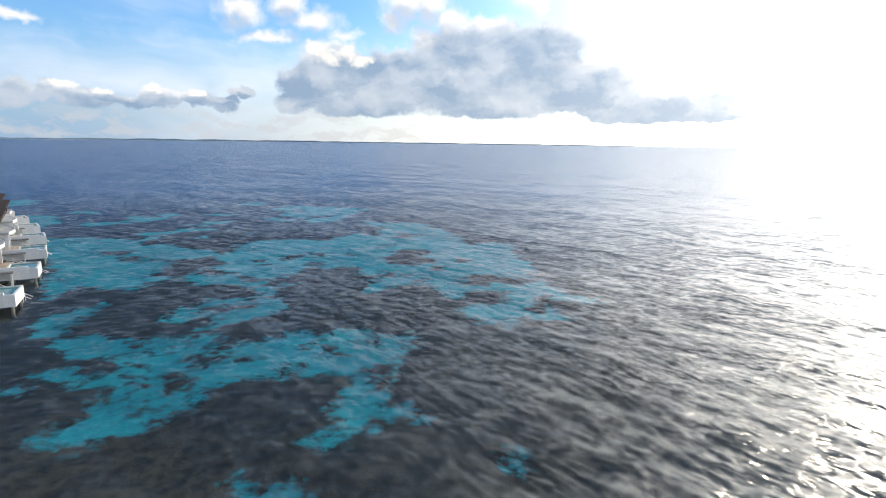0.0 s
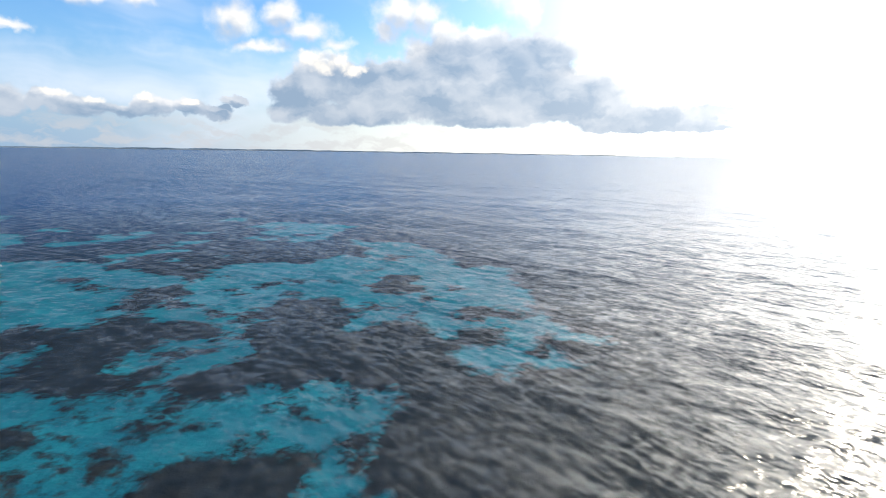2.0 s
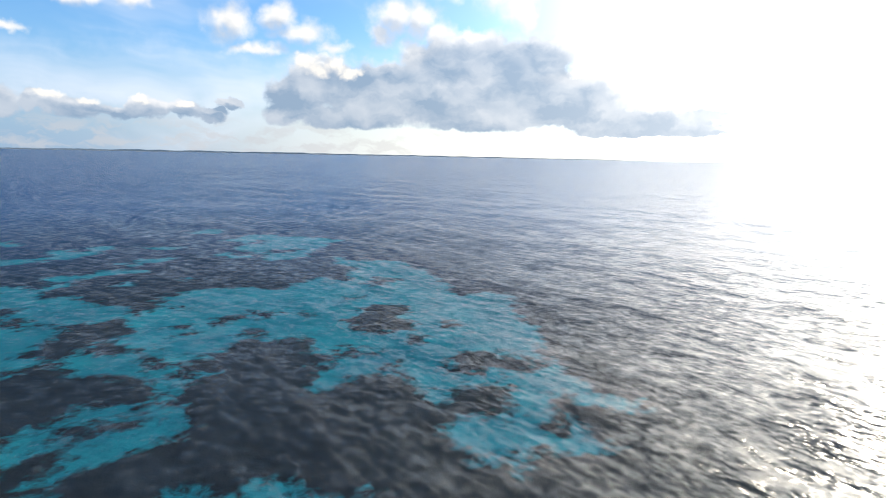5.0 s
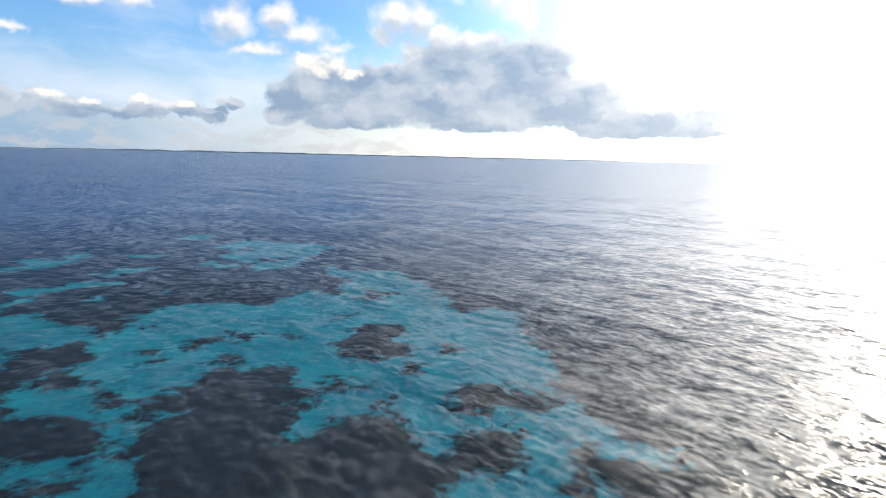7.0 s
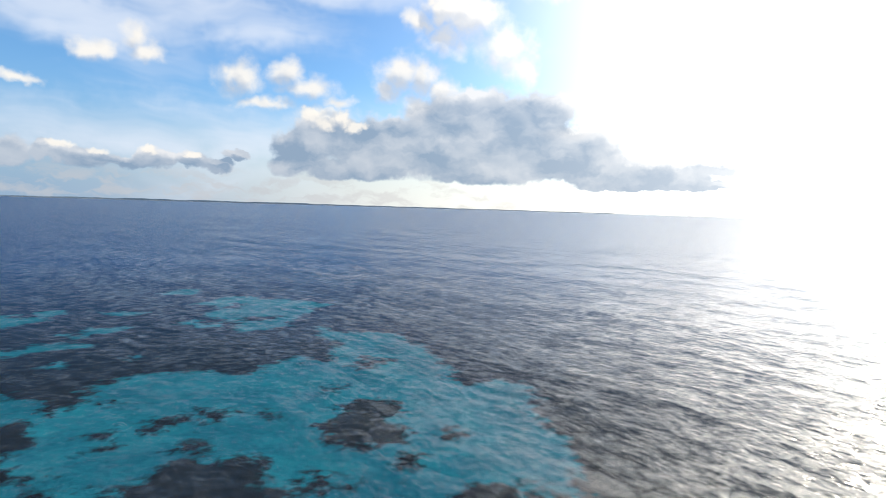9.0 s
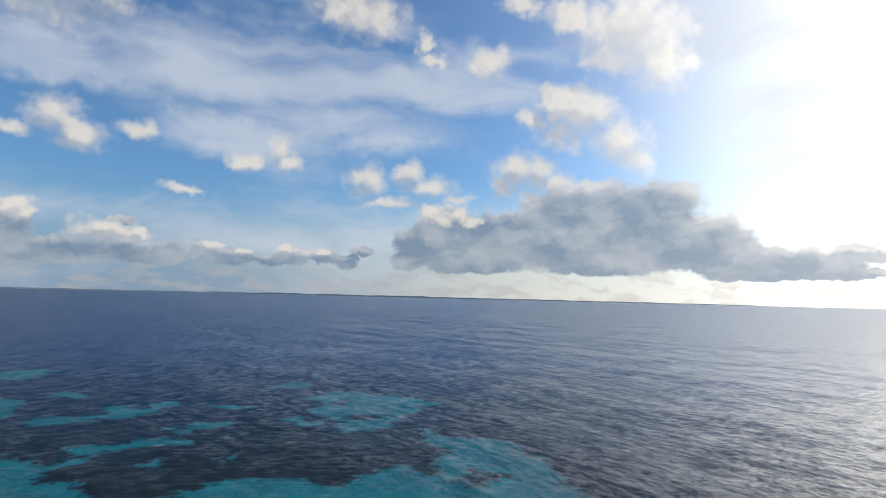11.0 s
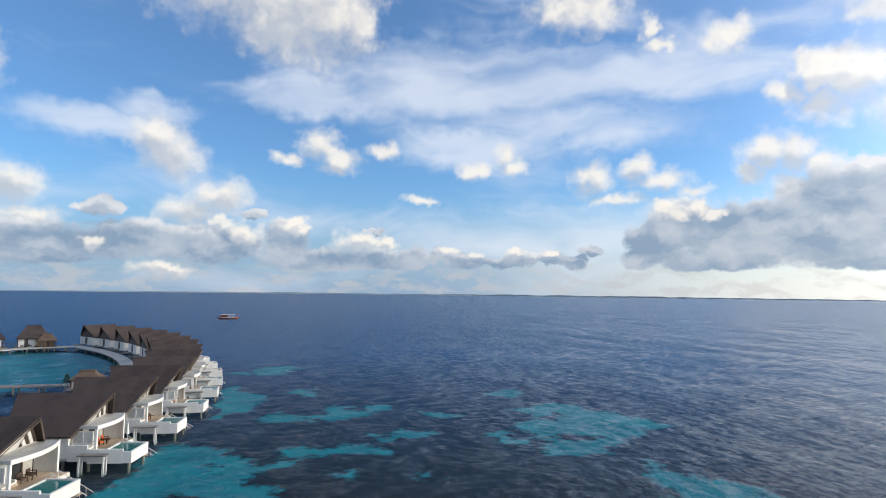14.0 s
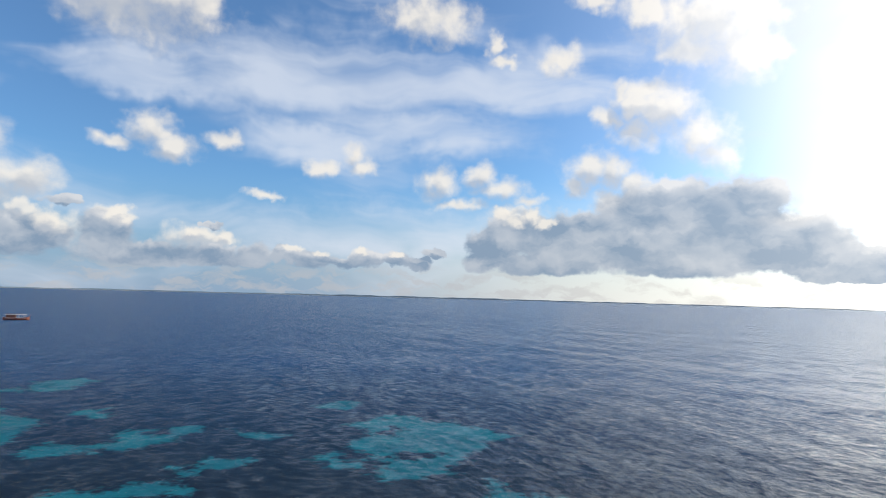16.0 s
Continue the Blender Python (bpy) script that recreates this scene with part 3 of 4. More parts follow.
sand((-19.2, 108.4), (-18.8, 109.6), (-17.6, 111.2), (-14.4, 110.6), (-12.3, 109.3), (-11.9, 114.1), (-13.5, 119.1), (-15.5, 123.0), (-18.5, 129.4), (-17.7, 130.9), (-14.7, 126.4), (-12.8, 125.7), (-9.3, 127.4), (-4.6, 127.0), (-3.1, 123.5), (-1.3, 122.2), (-0.8, 115.8), (1.3, 111.9), (2.4, 110.5), (2.9, 106.7), (3.5, 103.8), (5.0, 102.2), (7.1, 102.1), (8.6, 103.6), (10.9, 102.2), (11.5, 98.5), (10.9, 93.7), (11.7, 91.2), (12.4, 88.8), (12.3, 85.3), (11.8, 81.3), (-12.0, 80.4))
sand((-13.5, 88.3), (12.3, 86.0), (12.2, 82.2), (11.8, 79.2), (11.2, 75.5), (10.0, 72.9), (8.5, 71.7), (8.1, 70.6), (7.5, 71.7), (6.2, 70.7), (4.6, 70.7), (3.5, 71.3), (2.5, 71.8), (2.1, 70.5), (1.9, 69.2), (1.1, 67.8), (0.4, 67.4), (-0.1, 68.2), (0.0, 69.8), (-0.6, 71.5), (-1.3, 73.4), (-2.1, 73.8), (-3.2, 72.6), (-4.1, 72.7), (-5.2, 72.5), (-6.5, 72.9), (-7.9, 72.8), (-8.4, 71.7), (-8.9, 70.3), (-9.7, 70.0), (-10.5, 70.7), (-10.3, 72.3), (-10.2, 73.1), (-10.1, 74.4), (-8.7, 75.7), (-7.7, 77.5), (-6.0, 77.9), (-5.7, 78.7), (-6.7, 79.5), (-8.3, 79.5), (-9.2, 78.1), (-10.4, 77.4), (-11.4, 78.0), (-12.2, 80.0))
# west sand
sand((-70.3, 99.8), (-59.7, 98.1), (-56.9, 99.7), (-52.4, 97.6), (-48.8, 93.1), (-45.6, 94.0), (-41.6, 92.7), (-38.9, 89.5), (-37.1, 91.6), (-33.9, 88.5), (-34.2, 93.2), (-29.3, 85.1), (-29.7, 76.4), (-30.8, 74.6), (-33.2, 76.6), (-36.6, 76.5), (-35.3, 73.9), (-36.2, 72.3), (-38.6, 72.6), (-40.7, 74.2), (-41.6, 73.1), (-48.9, 74.1))
# west branch
sand((-31.4, 77.1), (-30.1, 73.3), (-28.0, 71.9), (-26.3, 70.4), (-24.7, 70.5), (-23.5, 68.5), (-21.8, 67.2), (-20.7, 64.2), (-20.9, 63.1), (-22.3, 64.2), (-24.3, 65.3), (-26.6, 65.2), (-27.7, 64.0), (-27.7, 62.4), (-29.2, 61.3), (-29.0, 59.4), (-28.0, 58.1), (-26.0, 56.9), (-25.1, 57.3), (-24.7, 58.6), (-22.8, 58.2), (-23.3, 57.0), (-23.2, 55.4), (-22.9, 53.6), (-23.1, 52.3), (-24.2, 51.3), (-26.0, 51.6), (-27.1, 51.2), (-25.3, 48.8), (-22.1, 49.1), (-21.8, 49.9), (-21.7, 51.7), (-22.0, 54.0), (-20.9, 54.7), (-21.4, 56.2), (-20.8, 58.3), (-19.8, 59.7), (-18.0, 60.2), (-17.2, 61.7), (-17.1, 63.2), (-19.1, 64.3), (-20.3, 66.0), (-20.8, 68.6), (-20.1, 70.7), (-18.5, 72.3), (-20.4, 73.0), (-21.7, 72.1), (-23.1, 71.8), (-23.8, 76.2))
# east arm
sand((7.9, 81.6), (11.0, 84.9), (10.9, 80.2), (11.9, 74.9), (13.1, 72.1), (13.9, 70.1), (15.1, 68.2), (16.8, 67.1), (17.7, 65.9), (15.8, 65.5), (14.0, 66.4), (12.7, 67.6), (12.4, 68.8), (11.5, 69.4), (10.4, 68.0), (10.3, 65.7), (10.9, 64.1), (10.7, 62.7), (11.7, 61.7), (12.5, 60.7), (11.9, 59.9), (10.6, 60.3), (9.6, 60.7), (8.6, 60.9), (8.0, 60.3), (7.0, 59.7), (6.3, 58.7), (3.4, 58.7), (2.8, 59.8), (2.6, 61.0), (1.9, 62.3), (1.6, 63.6), (2.7, 63.4), (3.4, 62.3), (4.9, 62.7), (6.3, 63.4), (7.1, 64.5), (7.2, 67.7), (7.9, 70.5), (9.1, 73.2), (8.1, 76.1))
# arm foot
sand((1.7, 63.1), (2.7, 64.2), (4.2, 63.2), (6.2, 64.3), (7.1, 66.0), (8.6, 66.0), (10.8, 64.9), (11.0, 62.8), (12.5, 60.8), (11.6, 59.7), (10.3, 59.9), (9.5, 59.0), (8.4, 58.5), (7.5, 59.7), (6.3, 59.2), (5.7, 56.9), (4.5, 56.7), (2.9, 57.4), (2.0, 59.1))
# near bank
sand((-19.4, 48.9), (-19.4, 50.1), (-18.7, 50.5), (-17.6, 50.9), (-16.6, 51.8), (-15.4, 52.1), (-15.2, 53.4), (-14.2, 54.5), (-12.8, 54.9), (-12.1, 53.8), (-12.4, 52.5), (-11.4, 51.6), (-11.2, 53.2), (-10.4, 54.2), (-9.8, 55.0), (-8.3, 55.0), (-7.4, 54.3), (-5.9, 54.3), (-5.1, 53.8), (-4.0, 53.9), (-3.3, 53.0), (-3.6, 51.7), (-4.0, 50.7), (-4.6, 49.6), (-5.0, 48.3), (-17.4, 48.1))
# near branch
sand((-24.0, 33.1), (-24.5, 34.0), (-24.1, 35.0), (-23.9, 36.4), (-24.3, 38.0), (-24.9, 39.6), (-25.2, 41.4), (-25.9, 43.4), (-26.3, 45.0), (-28.6, 47.8), (-29.6, 46.3), (-31.3, 47.0), (-33.8, 48.9), (-35.6, 50.9), (-35.6, 52.1), (-33.6, 53.1), (-31.1, 53.2), (-28.1, 51.4), (-25.9, 49.1), (-24.3, 48.8), (-23.3, 50.5), (-23.1, 52.2), (-22.7, 53.7), (-21.6, 55.1), (-21.4, 52.3), (-22.4, 50.5), (-22.3, 48.1), (-20.2, 46.0), (-18.4, 47.0), (-16.5, 48.1), (-15.6, 50.1), (-15.0, 51.5), (-13.3, 51.8), (-12.3, 50.5), (-11.7, 46.1), (-12.4, 44.9), (-13.7, 46.6), (-14.2, 44.6), (-13.6, 43.3), (-14.8, 42.7), (-16.4, 42.7), (-16.9, 41.7), (-17.4, 39.9), (-18.3, 39.2), (-18.8, 37.8), (-19.2, 36.2), (-20.2, 35.5), (-21.1, 35.3), (-21.0, 34.1), (-21.8, 33.5), (-23.0, 33.3))
# near tongue
sand((-13.6, 51.8), (-12.3, 50.5), (-10.9, 51.2), (-10.0, 52.0), (-7.9, 51.0), (-6.8, 50.7), (-5.9, 51.4), (-4.5, 50.1), (-5.1, 48.0), (-6.3, 46.2), (-6.8, 45.1), (-6.4, 43.0), (-6.0, 41.9), (-5.3, 40.0), (-4.0, 39.5), (-3.1, 40.3), (-2.0, 38.8), (-2.5, 37.9), (-3.8, 37.6), (-4.9, 38.1), (-5.4, 36.5), (-6.1, 36.5), (-6.8, 37.3), (-7.3, 38.5), (-8.3, 40.6), (-8.1, 42.0), (-8.9, 42.9), (-10.1, 44.8), (-11.1, 44.2), (-12.3, 45.5))
# fore patch
sand((-11.4, 28.5), (-11.3, 29.9), (-10.5, 30.3), (-9.5, 30.0), (-9.1, 30.7), (-8.3, 29.9), (-7.4, 28.5))
# fore speck
sand((-8.9, 34.5), (-8.5, 35.2), (-7.2, 35.6), (-7.3, 34.8), (-8.2, 34.2))
# shade speck
sand((3.7, 33.4), (4.5, 34.1), (4.7, 33.3), (3.9, 32.8))
# villa slope
sand((-31.9, 43.8), (-31.2, 45.3), (-28.1, 43.9), (-25.9, 43.2), (-25.6, 41.8), (-27.0, 41.3), (-28.8, 42.3))
sand((-37.8, 52.8), (-41.5, 57.7), (-40.0, 58.9), (-37.5, 60.4), (-37.4, 61.4), (-36.7, 57.2), (-36.1, 53.6))
sand((-33.3, 41.1), (-30.8, 41.3), (-29.9, 40.3), (-31.4, 39.7), (-32.2, 39.7))
sand((-60.5, 87.8), (-56.7, 91.2), (-47.9, 89.5), (-43.3, 81.7), (-38.7, 75.2), (-36.8, 68.2), (-39.2, 67.8), (-43.2, 68.9), (-44.3, 67.5), (-44.6, 64.8), (-51.3, 74.4), (-54.4, 81.0))
# far patch
sand((-44.6, 148.0), (-43.1, 151.7), (-40.1, 157.4), (-34.4, 156.0), (-29.7, 156.6), (-25.3, 153.9), (-21.6, 153.0), (-18.3, 152.2), (-19.8, 148.3), (-21.5, 145.6), (-21.6, 139.4), (-22.6, 134.9), (-22.3, 130.0), (-24.6, 127.3), (-27.0, 126.0), (-29.5, 126.1), (-30.8, 130.4), (-30.2, 133.5), (-31.8, 135.1), (-33.4, 131.9), (-37.1, 135.3), (-39.8, 139.0), (-38.5, 141.5), (-39.9, 146.4))
sand((-39.5, 130.4), (-39.2, 132.9), (-35.7, 131.3), (-33.5, 130.6), (-33.2, 126.7), (-35.0, 127.1))
# far streak
sand((-56.1, 158.4), (-55.5, 164.0), (-52.7, 166.2), (-49.8, 163.4), (-50.0, 156.8))
# villa bank
sand((-72.5, 101.4), (-68.0, 101.9), (-64.1, 103.5), (-60.3, 102.6), (-56.2, 102.6), (-53.9, 103.2), (-52.5, 105.9), (-51.4, 103.9), (-52.3, 101.0), (-51.9, 98.6), (-50.3, 96.4), (-47.2, 96.5), (-44.4, 95.8), (-40.5, 92.7), (-48.8, 86.4))
sand((-78.7, 112.6), (-83.9, 118.2), (-98.7, 128.4), (-102.7, 135.4), (-94.8, 131.6), (-88.1, 131.1), (-82.8, 125.0), (-78.5, 118.9), (-78.5, 115.4))
# outer streak
sand((-117.4, 150.1), (-121.1, 157.1), (-117.1, 163.5), (-111.7, 163.3), (-106.9, 152.2), (-109.6, 147.5))
sand((-118.0, 144.3), (-119.3, 151.3), (-112.5, 145.1))
sand((-87.5, 135.8), (-88.0, 139.7), (-85.1, 142.1), (-80.5, 136.5), (-82.7, 134.7))
# outer bank
sand((-73.7, 117.1), (-75.5, 122.5), (-71.1, 123.5), (-68.2, 125.9), (-72.1, 131.5), (-68.7, 132.2), (-64.6, 130.5), (-66.6, 135.9), (-64.0, 137.9), (-60.3, 133.9), (-61.9, 130.2), (-62.1, 126.2), (-64.1, 123.0), (-68.6, 121.1), (-69.8, 117.5))
sand((-58.6, 138.3), (-54.2, 139.2), (-49.4, 139.5), (-49.8, 135.8), (-53.2, 135.9))
sand((-53.3, 119.3), (-49.5, 120.2), (-51.5, 125.6), (-49.0, 126.5), (-45.8, 126.4), (-46.2, 122.4), (-48.1, 120.9), (-49.0, 118.2))
sand((-55.8, 106.1), (-58.1, 110.0), (-56.3, 111.4), (-52.7, 110.9), (-52.3, 113.8), (-50.9, 115.6), (-47.3, 114.8), (-44.8, 113.7), (-47.2, 112.5), (-49.3, 111.5), (-50.9, 109.0), (-52.2, 106.4), (-53.9, 105.1))
# outer speck
sand((-37.9, 109.6), (-37.3, 111.8), (-35.5, 111.0), (-36.1, 108.8))
sand((-44.4, 104.4), (-44.0, 106.5), (-42.8, 104.3))
# coral standing in the sand
coral((-9.8, 89.7), (-9.4, 86.3), (-8.1, 85.3), (-5.5, 85.0), (-2.4, 86.1), (-1.6, 88.2), (-2.6, 90.4), (-2.2, 95.3), (-4.2, 96.7), (-6.7, 96.0), (-8.3, 94.0), (-9.5, 92.2), (-8.4, 90.1))
coral((-2.6, 83.4), (-1.3, 84.5), (0.4, 83.3), (-0.7, 81.8), (-2.0, 82.1))
coral((-9.6, 109.5), (-8.2, 113.2), (-4.5, 112.3), (-5.2, 109.1), (-7.9, 106.9))
coral((0.9, 74.6), (2.5, 75.7), (3.3, 77.6), (4.9, 78.6), (7.3, 78.7), (9.6, 78.8), (10.7, 75.9), (10.3, 74.5), (9.0, 73.2), (7.7, 72.9), (6.5, 73.4), (4.9, 73.1), (3.2, 73.5), (1.6, 73.6))
coral((-3.8, 75.0), (-2.7, 76.0), (-2.3, 74.6), (-3.3, 73.6))
coral((1.5, 88.3), (3.2, 89.0), (2.8, 86.8), (1.7, 87.2))
coral((-26.5, 87.5), (-25.7, 90.0), (-23.6, 90.6), (-22.4, 88.3), (-23.9, 87.2), (-25.4, 86.4))
coral((-22.1, 89.3), (-22.1, 92.4), (-19.2, 92.6), (-18.0, 90.8), (-19.0, 88.5), (-20.4, 87.7))
coral((-26.6, 82.7), (-26.4, 84.5), (-25.1, 84.1), (-25.4, 82.5))
coral((-20.9, 82.4), (-20.7, 84.5), (-18.7, 84.6), (-17.1, 83.3), (-18.2, 81.9), (-20.0, 81.6))
coral((-16.3, 91.2), (-15.2, 92.9), (-13.9, 91.7), (-15.0, 90.0))
coral((-28.7, 86.9), (-28.0, 88.0), (-27.1, 86.2))
coral((-32.2, 94.4), (-30.9, 95.3), (-30.0, 93.3), (-31.2, 93.2))
coral((-11.5, 99.5), (-9.7, 100.5), (-9.8, 98.6))
coral((-41.7, 85.9), (-39.3, 86.7), (-36.1, 88.7), (-32.7, 84.6), (-32.0, 81.2), (-34.7, 80.4), (-37.1, 79.9))
coral((-34.0, 77.0), (-32.7, 77.5), (-32.3, 79.5), (-29.0, 79.3), (-27.7, 77.7), (-29.6, 76.8), (-31.6, 76.0), (-32.9, 75.6))
coral((-26.6, 73.6), (-26.8, 75.1), (-25.1, 75.0), (-23.9, 73.7), (-24.6, 72.7), (-25.8, 72.9))
coral((-38.1, 76.0), (-39.4, 80.1), (-38.6, 83.0), (-37.7, 84.8), (-36.6, 87.8), (-33.9, 85.3), (-33.3, 81.3), (-33.5, 78.3), (-33.0, 76.3), (-35.2, 76.0))
coral((-47.9, 83.8), (-49.0, 87.1), (-46.3, 88.0), (-44.1, 85.4), (-45.3, 83.5))
coral((-26.3, 61.3), (-25.1, 62.6), (-23.1, 63.0), (-21.7, 62.0), (-22.5, 60.7), (-23.8, 60.1), (-25.5, 60.3))
coral((-9.6, 52.1), (-9.1, 53.0), (-8.2, 52.8), (-7.6, 52.1), (-8.5, 51.3), (-8.7, 50.5))
coral((-6.6, 52.5), (-5.8, 53.3), (-5.4, 52.3), (-5.9, 51.5))
coral((-13.9, 49.9), (-13.2, 51.0), (-12.3, 51.3), (-12.4, 50.0), (-13.2, 49.2))
coral((-11.3, 50.0), (-11.0, 51.3), (-9.9, 51.1), (-8.9, 49.0), (-10.6, 49.0))
coral((8.9, 64.5), (9.6, 65.1), (9.7, 63.6), (9.6, 62.0), (8.4, 61.7))
coral((-25.4, 45.7), (-25.2, 46.6), (-24.2, 45.6), (-24.7, 44.9))
coral((-23.3, 40.5), (-23.9, 42.0), (-22.8, 42.1), (-21.8, 41.1), (-21.8, 39.5))
coral((-21.8, 38.4), (-21.5, 39.1), (-20.8, 38.5), (-21.1, 37.8))
coral((-20.6, 41.5), (-20.9, 44.2), (-19.3, 43.1), (-18.6, 41.6), (-19.4, 40.8))
coral((-13.9, 47.1), (-12.9, 47.9), (-12.1, 46.1), (-12.9, 45.3))
coral((-31.2, 136.4), (-28.5, 138.9), (-25.5, 137.9), (-26.3, 134.6), (-29.1, 133.6))
coral((-38.5, 144.1), (-37.8, 149.1), (-35.3, 147.7), (-36.5, 143.5))
coral((-58.8, 97.7), (-59.0, 99.3), (-57.1, 98.9), (-57.2, 97.2))
coral((-53.8, 89.9), (-53.7, 92.1), (-49.9, 91.6), (-47.5, 89.1), (-49.8, 87.4))
# no sand on the bed from the villas' pools inward, and the shallow lagoon inside their arc
row_gap = np.full_like(bx, 1e6)
row_out = np.zeros_like(bx)
for px, py, ph in row_places(17 * 3, 13.3125 / 3):
    a = radians(ph)
    gap = np.hypot(wx - px, wy - py)
    nearer = gap < row_gap
    row_gap = np.where(nearer, gap, row_gap)
    row_out = np.where(nearer, (wx - px) * math.sin(a) + (wy - py) * math.cos(a), row_out)
inside = np.clip((-0.5 - row_out) / 2.5, 0, 1)
sandiness = np.where(row_gap < 200, sandiness * (1 - inside) - 3.0 * inside, sandiness)
c, si = math.cos(radians(-33)), math.sin(radians(-33))
lu, lv = (bx + 168) * c + (by - 113) * si, (by - 113) * c - (bx + 168) * si
lagoon = np.exp(-((lu / 48) ** 2 + (lv / 32) ** 2) ** 2)
sandiness = np.maximum(sandiness, 6.0 * lagoon - 3.0)
bed_depth = -1.6 + 0.25 * value_noise(bx / 9, by / 9, 5) - 0.12 * np.clip(sandiness, -1, 1)
away = np.clip((np.hypot(bx + 30, by - 70) - 190) / 500, 0, 1)
bed_depth = bed_depth - 8 * away
# share of painted water blue, growing with plan distance, not with depth
scatter_blue = np.clip((np.hypot(bx + 20, by - 60) - 38) / 130, 0, 1)
scatter_blue = np.where(row_out < -16, 0.6, scatter_blue)
scatter_blue = scatter_blue * (1 - 0.85 * lagoon)
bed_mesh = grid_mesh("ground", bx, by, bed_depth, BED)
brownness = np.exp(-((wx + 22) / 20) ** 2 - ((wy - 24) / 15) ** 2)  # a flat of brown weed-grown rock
for key, values in (("sandiness", sandiness), ("scatter_blue", scatter_blue), ("brownness", brownness)):
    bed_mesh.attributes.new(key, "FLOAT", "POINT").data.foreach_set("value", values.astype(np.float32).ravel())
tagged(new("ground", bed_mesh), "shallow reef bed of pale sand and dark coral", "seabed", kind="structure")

# ---- the water ----
ring = np.concatenate([np.arange(0.02, 38, 1.2), np.arange(38, 165, 0.38), 165 + np.cumsum(0.38 * 1.03 ** np.arange(1, 222))])
ring = np.concatenate([ring[ring < 4850], [4900.0]])
turns = np.concatenate([np.linspace(-50, 86, 760), np.linspace(86, 310, 60)[1:]])
rr, aa = np.meshgrid(ring, np.radians(turns), indexing="ij")
sx, sy = rr * np.sin(aa), -20 + rr * np.cos(aa)
sz = np.zeros_like(sx)
rng = np.random.default_rng(7)
calm = np.clip(1.25 - rr / 260, 0, 1)
for length in (1.35, 1.5, 1.7, 1.95, 2.2, 2.6, 3.2, 4.2):
    way = radians(WIND + rng.uniform(-30, 30))
    k = 2 * math.pi / length
    ph = k * (sx * math.sin(way) + sy * math.cos(way)) + 1.6 * value_noise(sx / 7, sy / 7, int(length * 10)) + rng.uniform(0, 6)
    sz += 0.0060 * length * (np.sin(ph) + 0.28 * np.sin(2 * ph + 1.2))
sz *= calm * (0.75 + 0.35 * value_noise(sx / 22, sy / 22, 9))
water = new("water", grid_mesh("water", sx, sy, sz, SEA))
water.visible_shadow = False
tagged(water, "rippled clear sea over a reef, reflecting the bright sky", "sea", kind="structure")

# ---- the villas on stilts ----
def villa_pose(x, y, heading):
    """Local x points out to sea, local y along the row."""
    return pose(x, y, 0, 0, 0, 90 - heading)


def build_villa():
    villa = tagged(new("water_villa"), "white over-water villa with brown thatched roof on stilts", "villa", "villas along the jetty")
    # thatched roof with prow gables
    bm = bmesh.new()
    A, B, EZ, RZ = -14.6, -4.1, 3.45, 7.3
    for side in (-1, 1):
        quad = [(A, 0, RZ), (B, 0, RZ), (B - 2.2, side * 4.4, EZ), (A + 1.4, side * 4.4, EZ)]
        sheet(bm, quad if side < 0 else quad[::-1], 0.3 if side < 0 else 0.3)
    roof = part("roof", bm, THATCH, villa)
    # overlapping courses of thatch, each a little proud of the one below
    for side in (-1, 1):
        for i in range(7):
            lo, hi = i / 7, (i + 1.25) / 7 if i < 6 else 1.0
            rows = []
            for f, lift in ((hi, 0.03), (lo, 0.10)):
                y, z = side * 4.4 * (1 - f), EZ + (RZ - EZ) * f + lift
                rows.append(((A + 1.4 * (1 - f) - 0.02, y, z), (B - 2.2 * (1 - f) + 0.02, y, z)))
            (a0, b0), (a1, b1) = rows
            quad = [a0, b0, b1, a1]
            bm = sheet(bmesh.new(), quad if side < 0 else quad[::-1], 0.07)
            part("thatch_course", bm, THATCH, roof)
    bm = bmesh.new()
    rod(bm, (A - 0.05, 0, RZ + 0.02), (B + 0.05, 0, RZ + 0.02), 0.19, sides=10)
    part("ridge_cap", bm, THATCH, roof)
    for side in (-1, 1):
        bm = bmesh.new()
        rod(bm, (B + 0.03, side * 0.05, RZ - 0.12), (B - 2.15, side * 4.35, EZ - 0.1), 0.055, sides=6)
        part("bargeboard", bm, TAN_THATCH, roof, "pale timber edge of the gable")
    # body with gabled ends
    bm = bmesh.new()
    box(bm, -13.4, -6.7, -4.05, 4.05, 1.25, 3.62)
    body = part("body", bm, WHITE, villa)
    for lean, x in ((1.9, -6.7), (0.0, -13.4)):
        # gable wall: leans out with the prow of the roof on the sea side
        bm = bmesh.new()
        tri = ((-4.0, 3.62, 0.0), (4.0, 3.62, 0.0), (0, 6.95, lean))
        front = [bm.verts.new((x + dx, y, z)) for y, z, dx in tri]
        rear = [bm.verts.new((x + dx - 0.15 if lean else x + 0.15, y, z)) for y, z, dx in tri]
        bm.faces.new(front), bm.faces.new(rear[::-1])
        for i in range(3):
            j = (i + 1) % 3
            bm.faces.new((front[i], front[j], rear[j], rear[i]))
        part("gable_wall", bm, WHITE if lean else DARK_WOOD, villa, "" if lean else "dark timber rear gable")
    # slats over the far half of the sea-side gable, parallel to the roof's edge
    screen = new("gable_screen")
    screen.parent = villa
    screen["label"] = "dark and pale slatted gable screen"
    for i in range(6):
        drop = 0.12 + i * 0.42
        bm = bmesh.new()
        ends = []
        for q in (drop, drop + 0.36):
            top_z = 6.95 - q
            foot_y = max(0.25, 4.0 * (6.95 - q - 4.7) / 3.33)
            ends.append((top_z, foot_y))
        quad = []
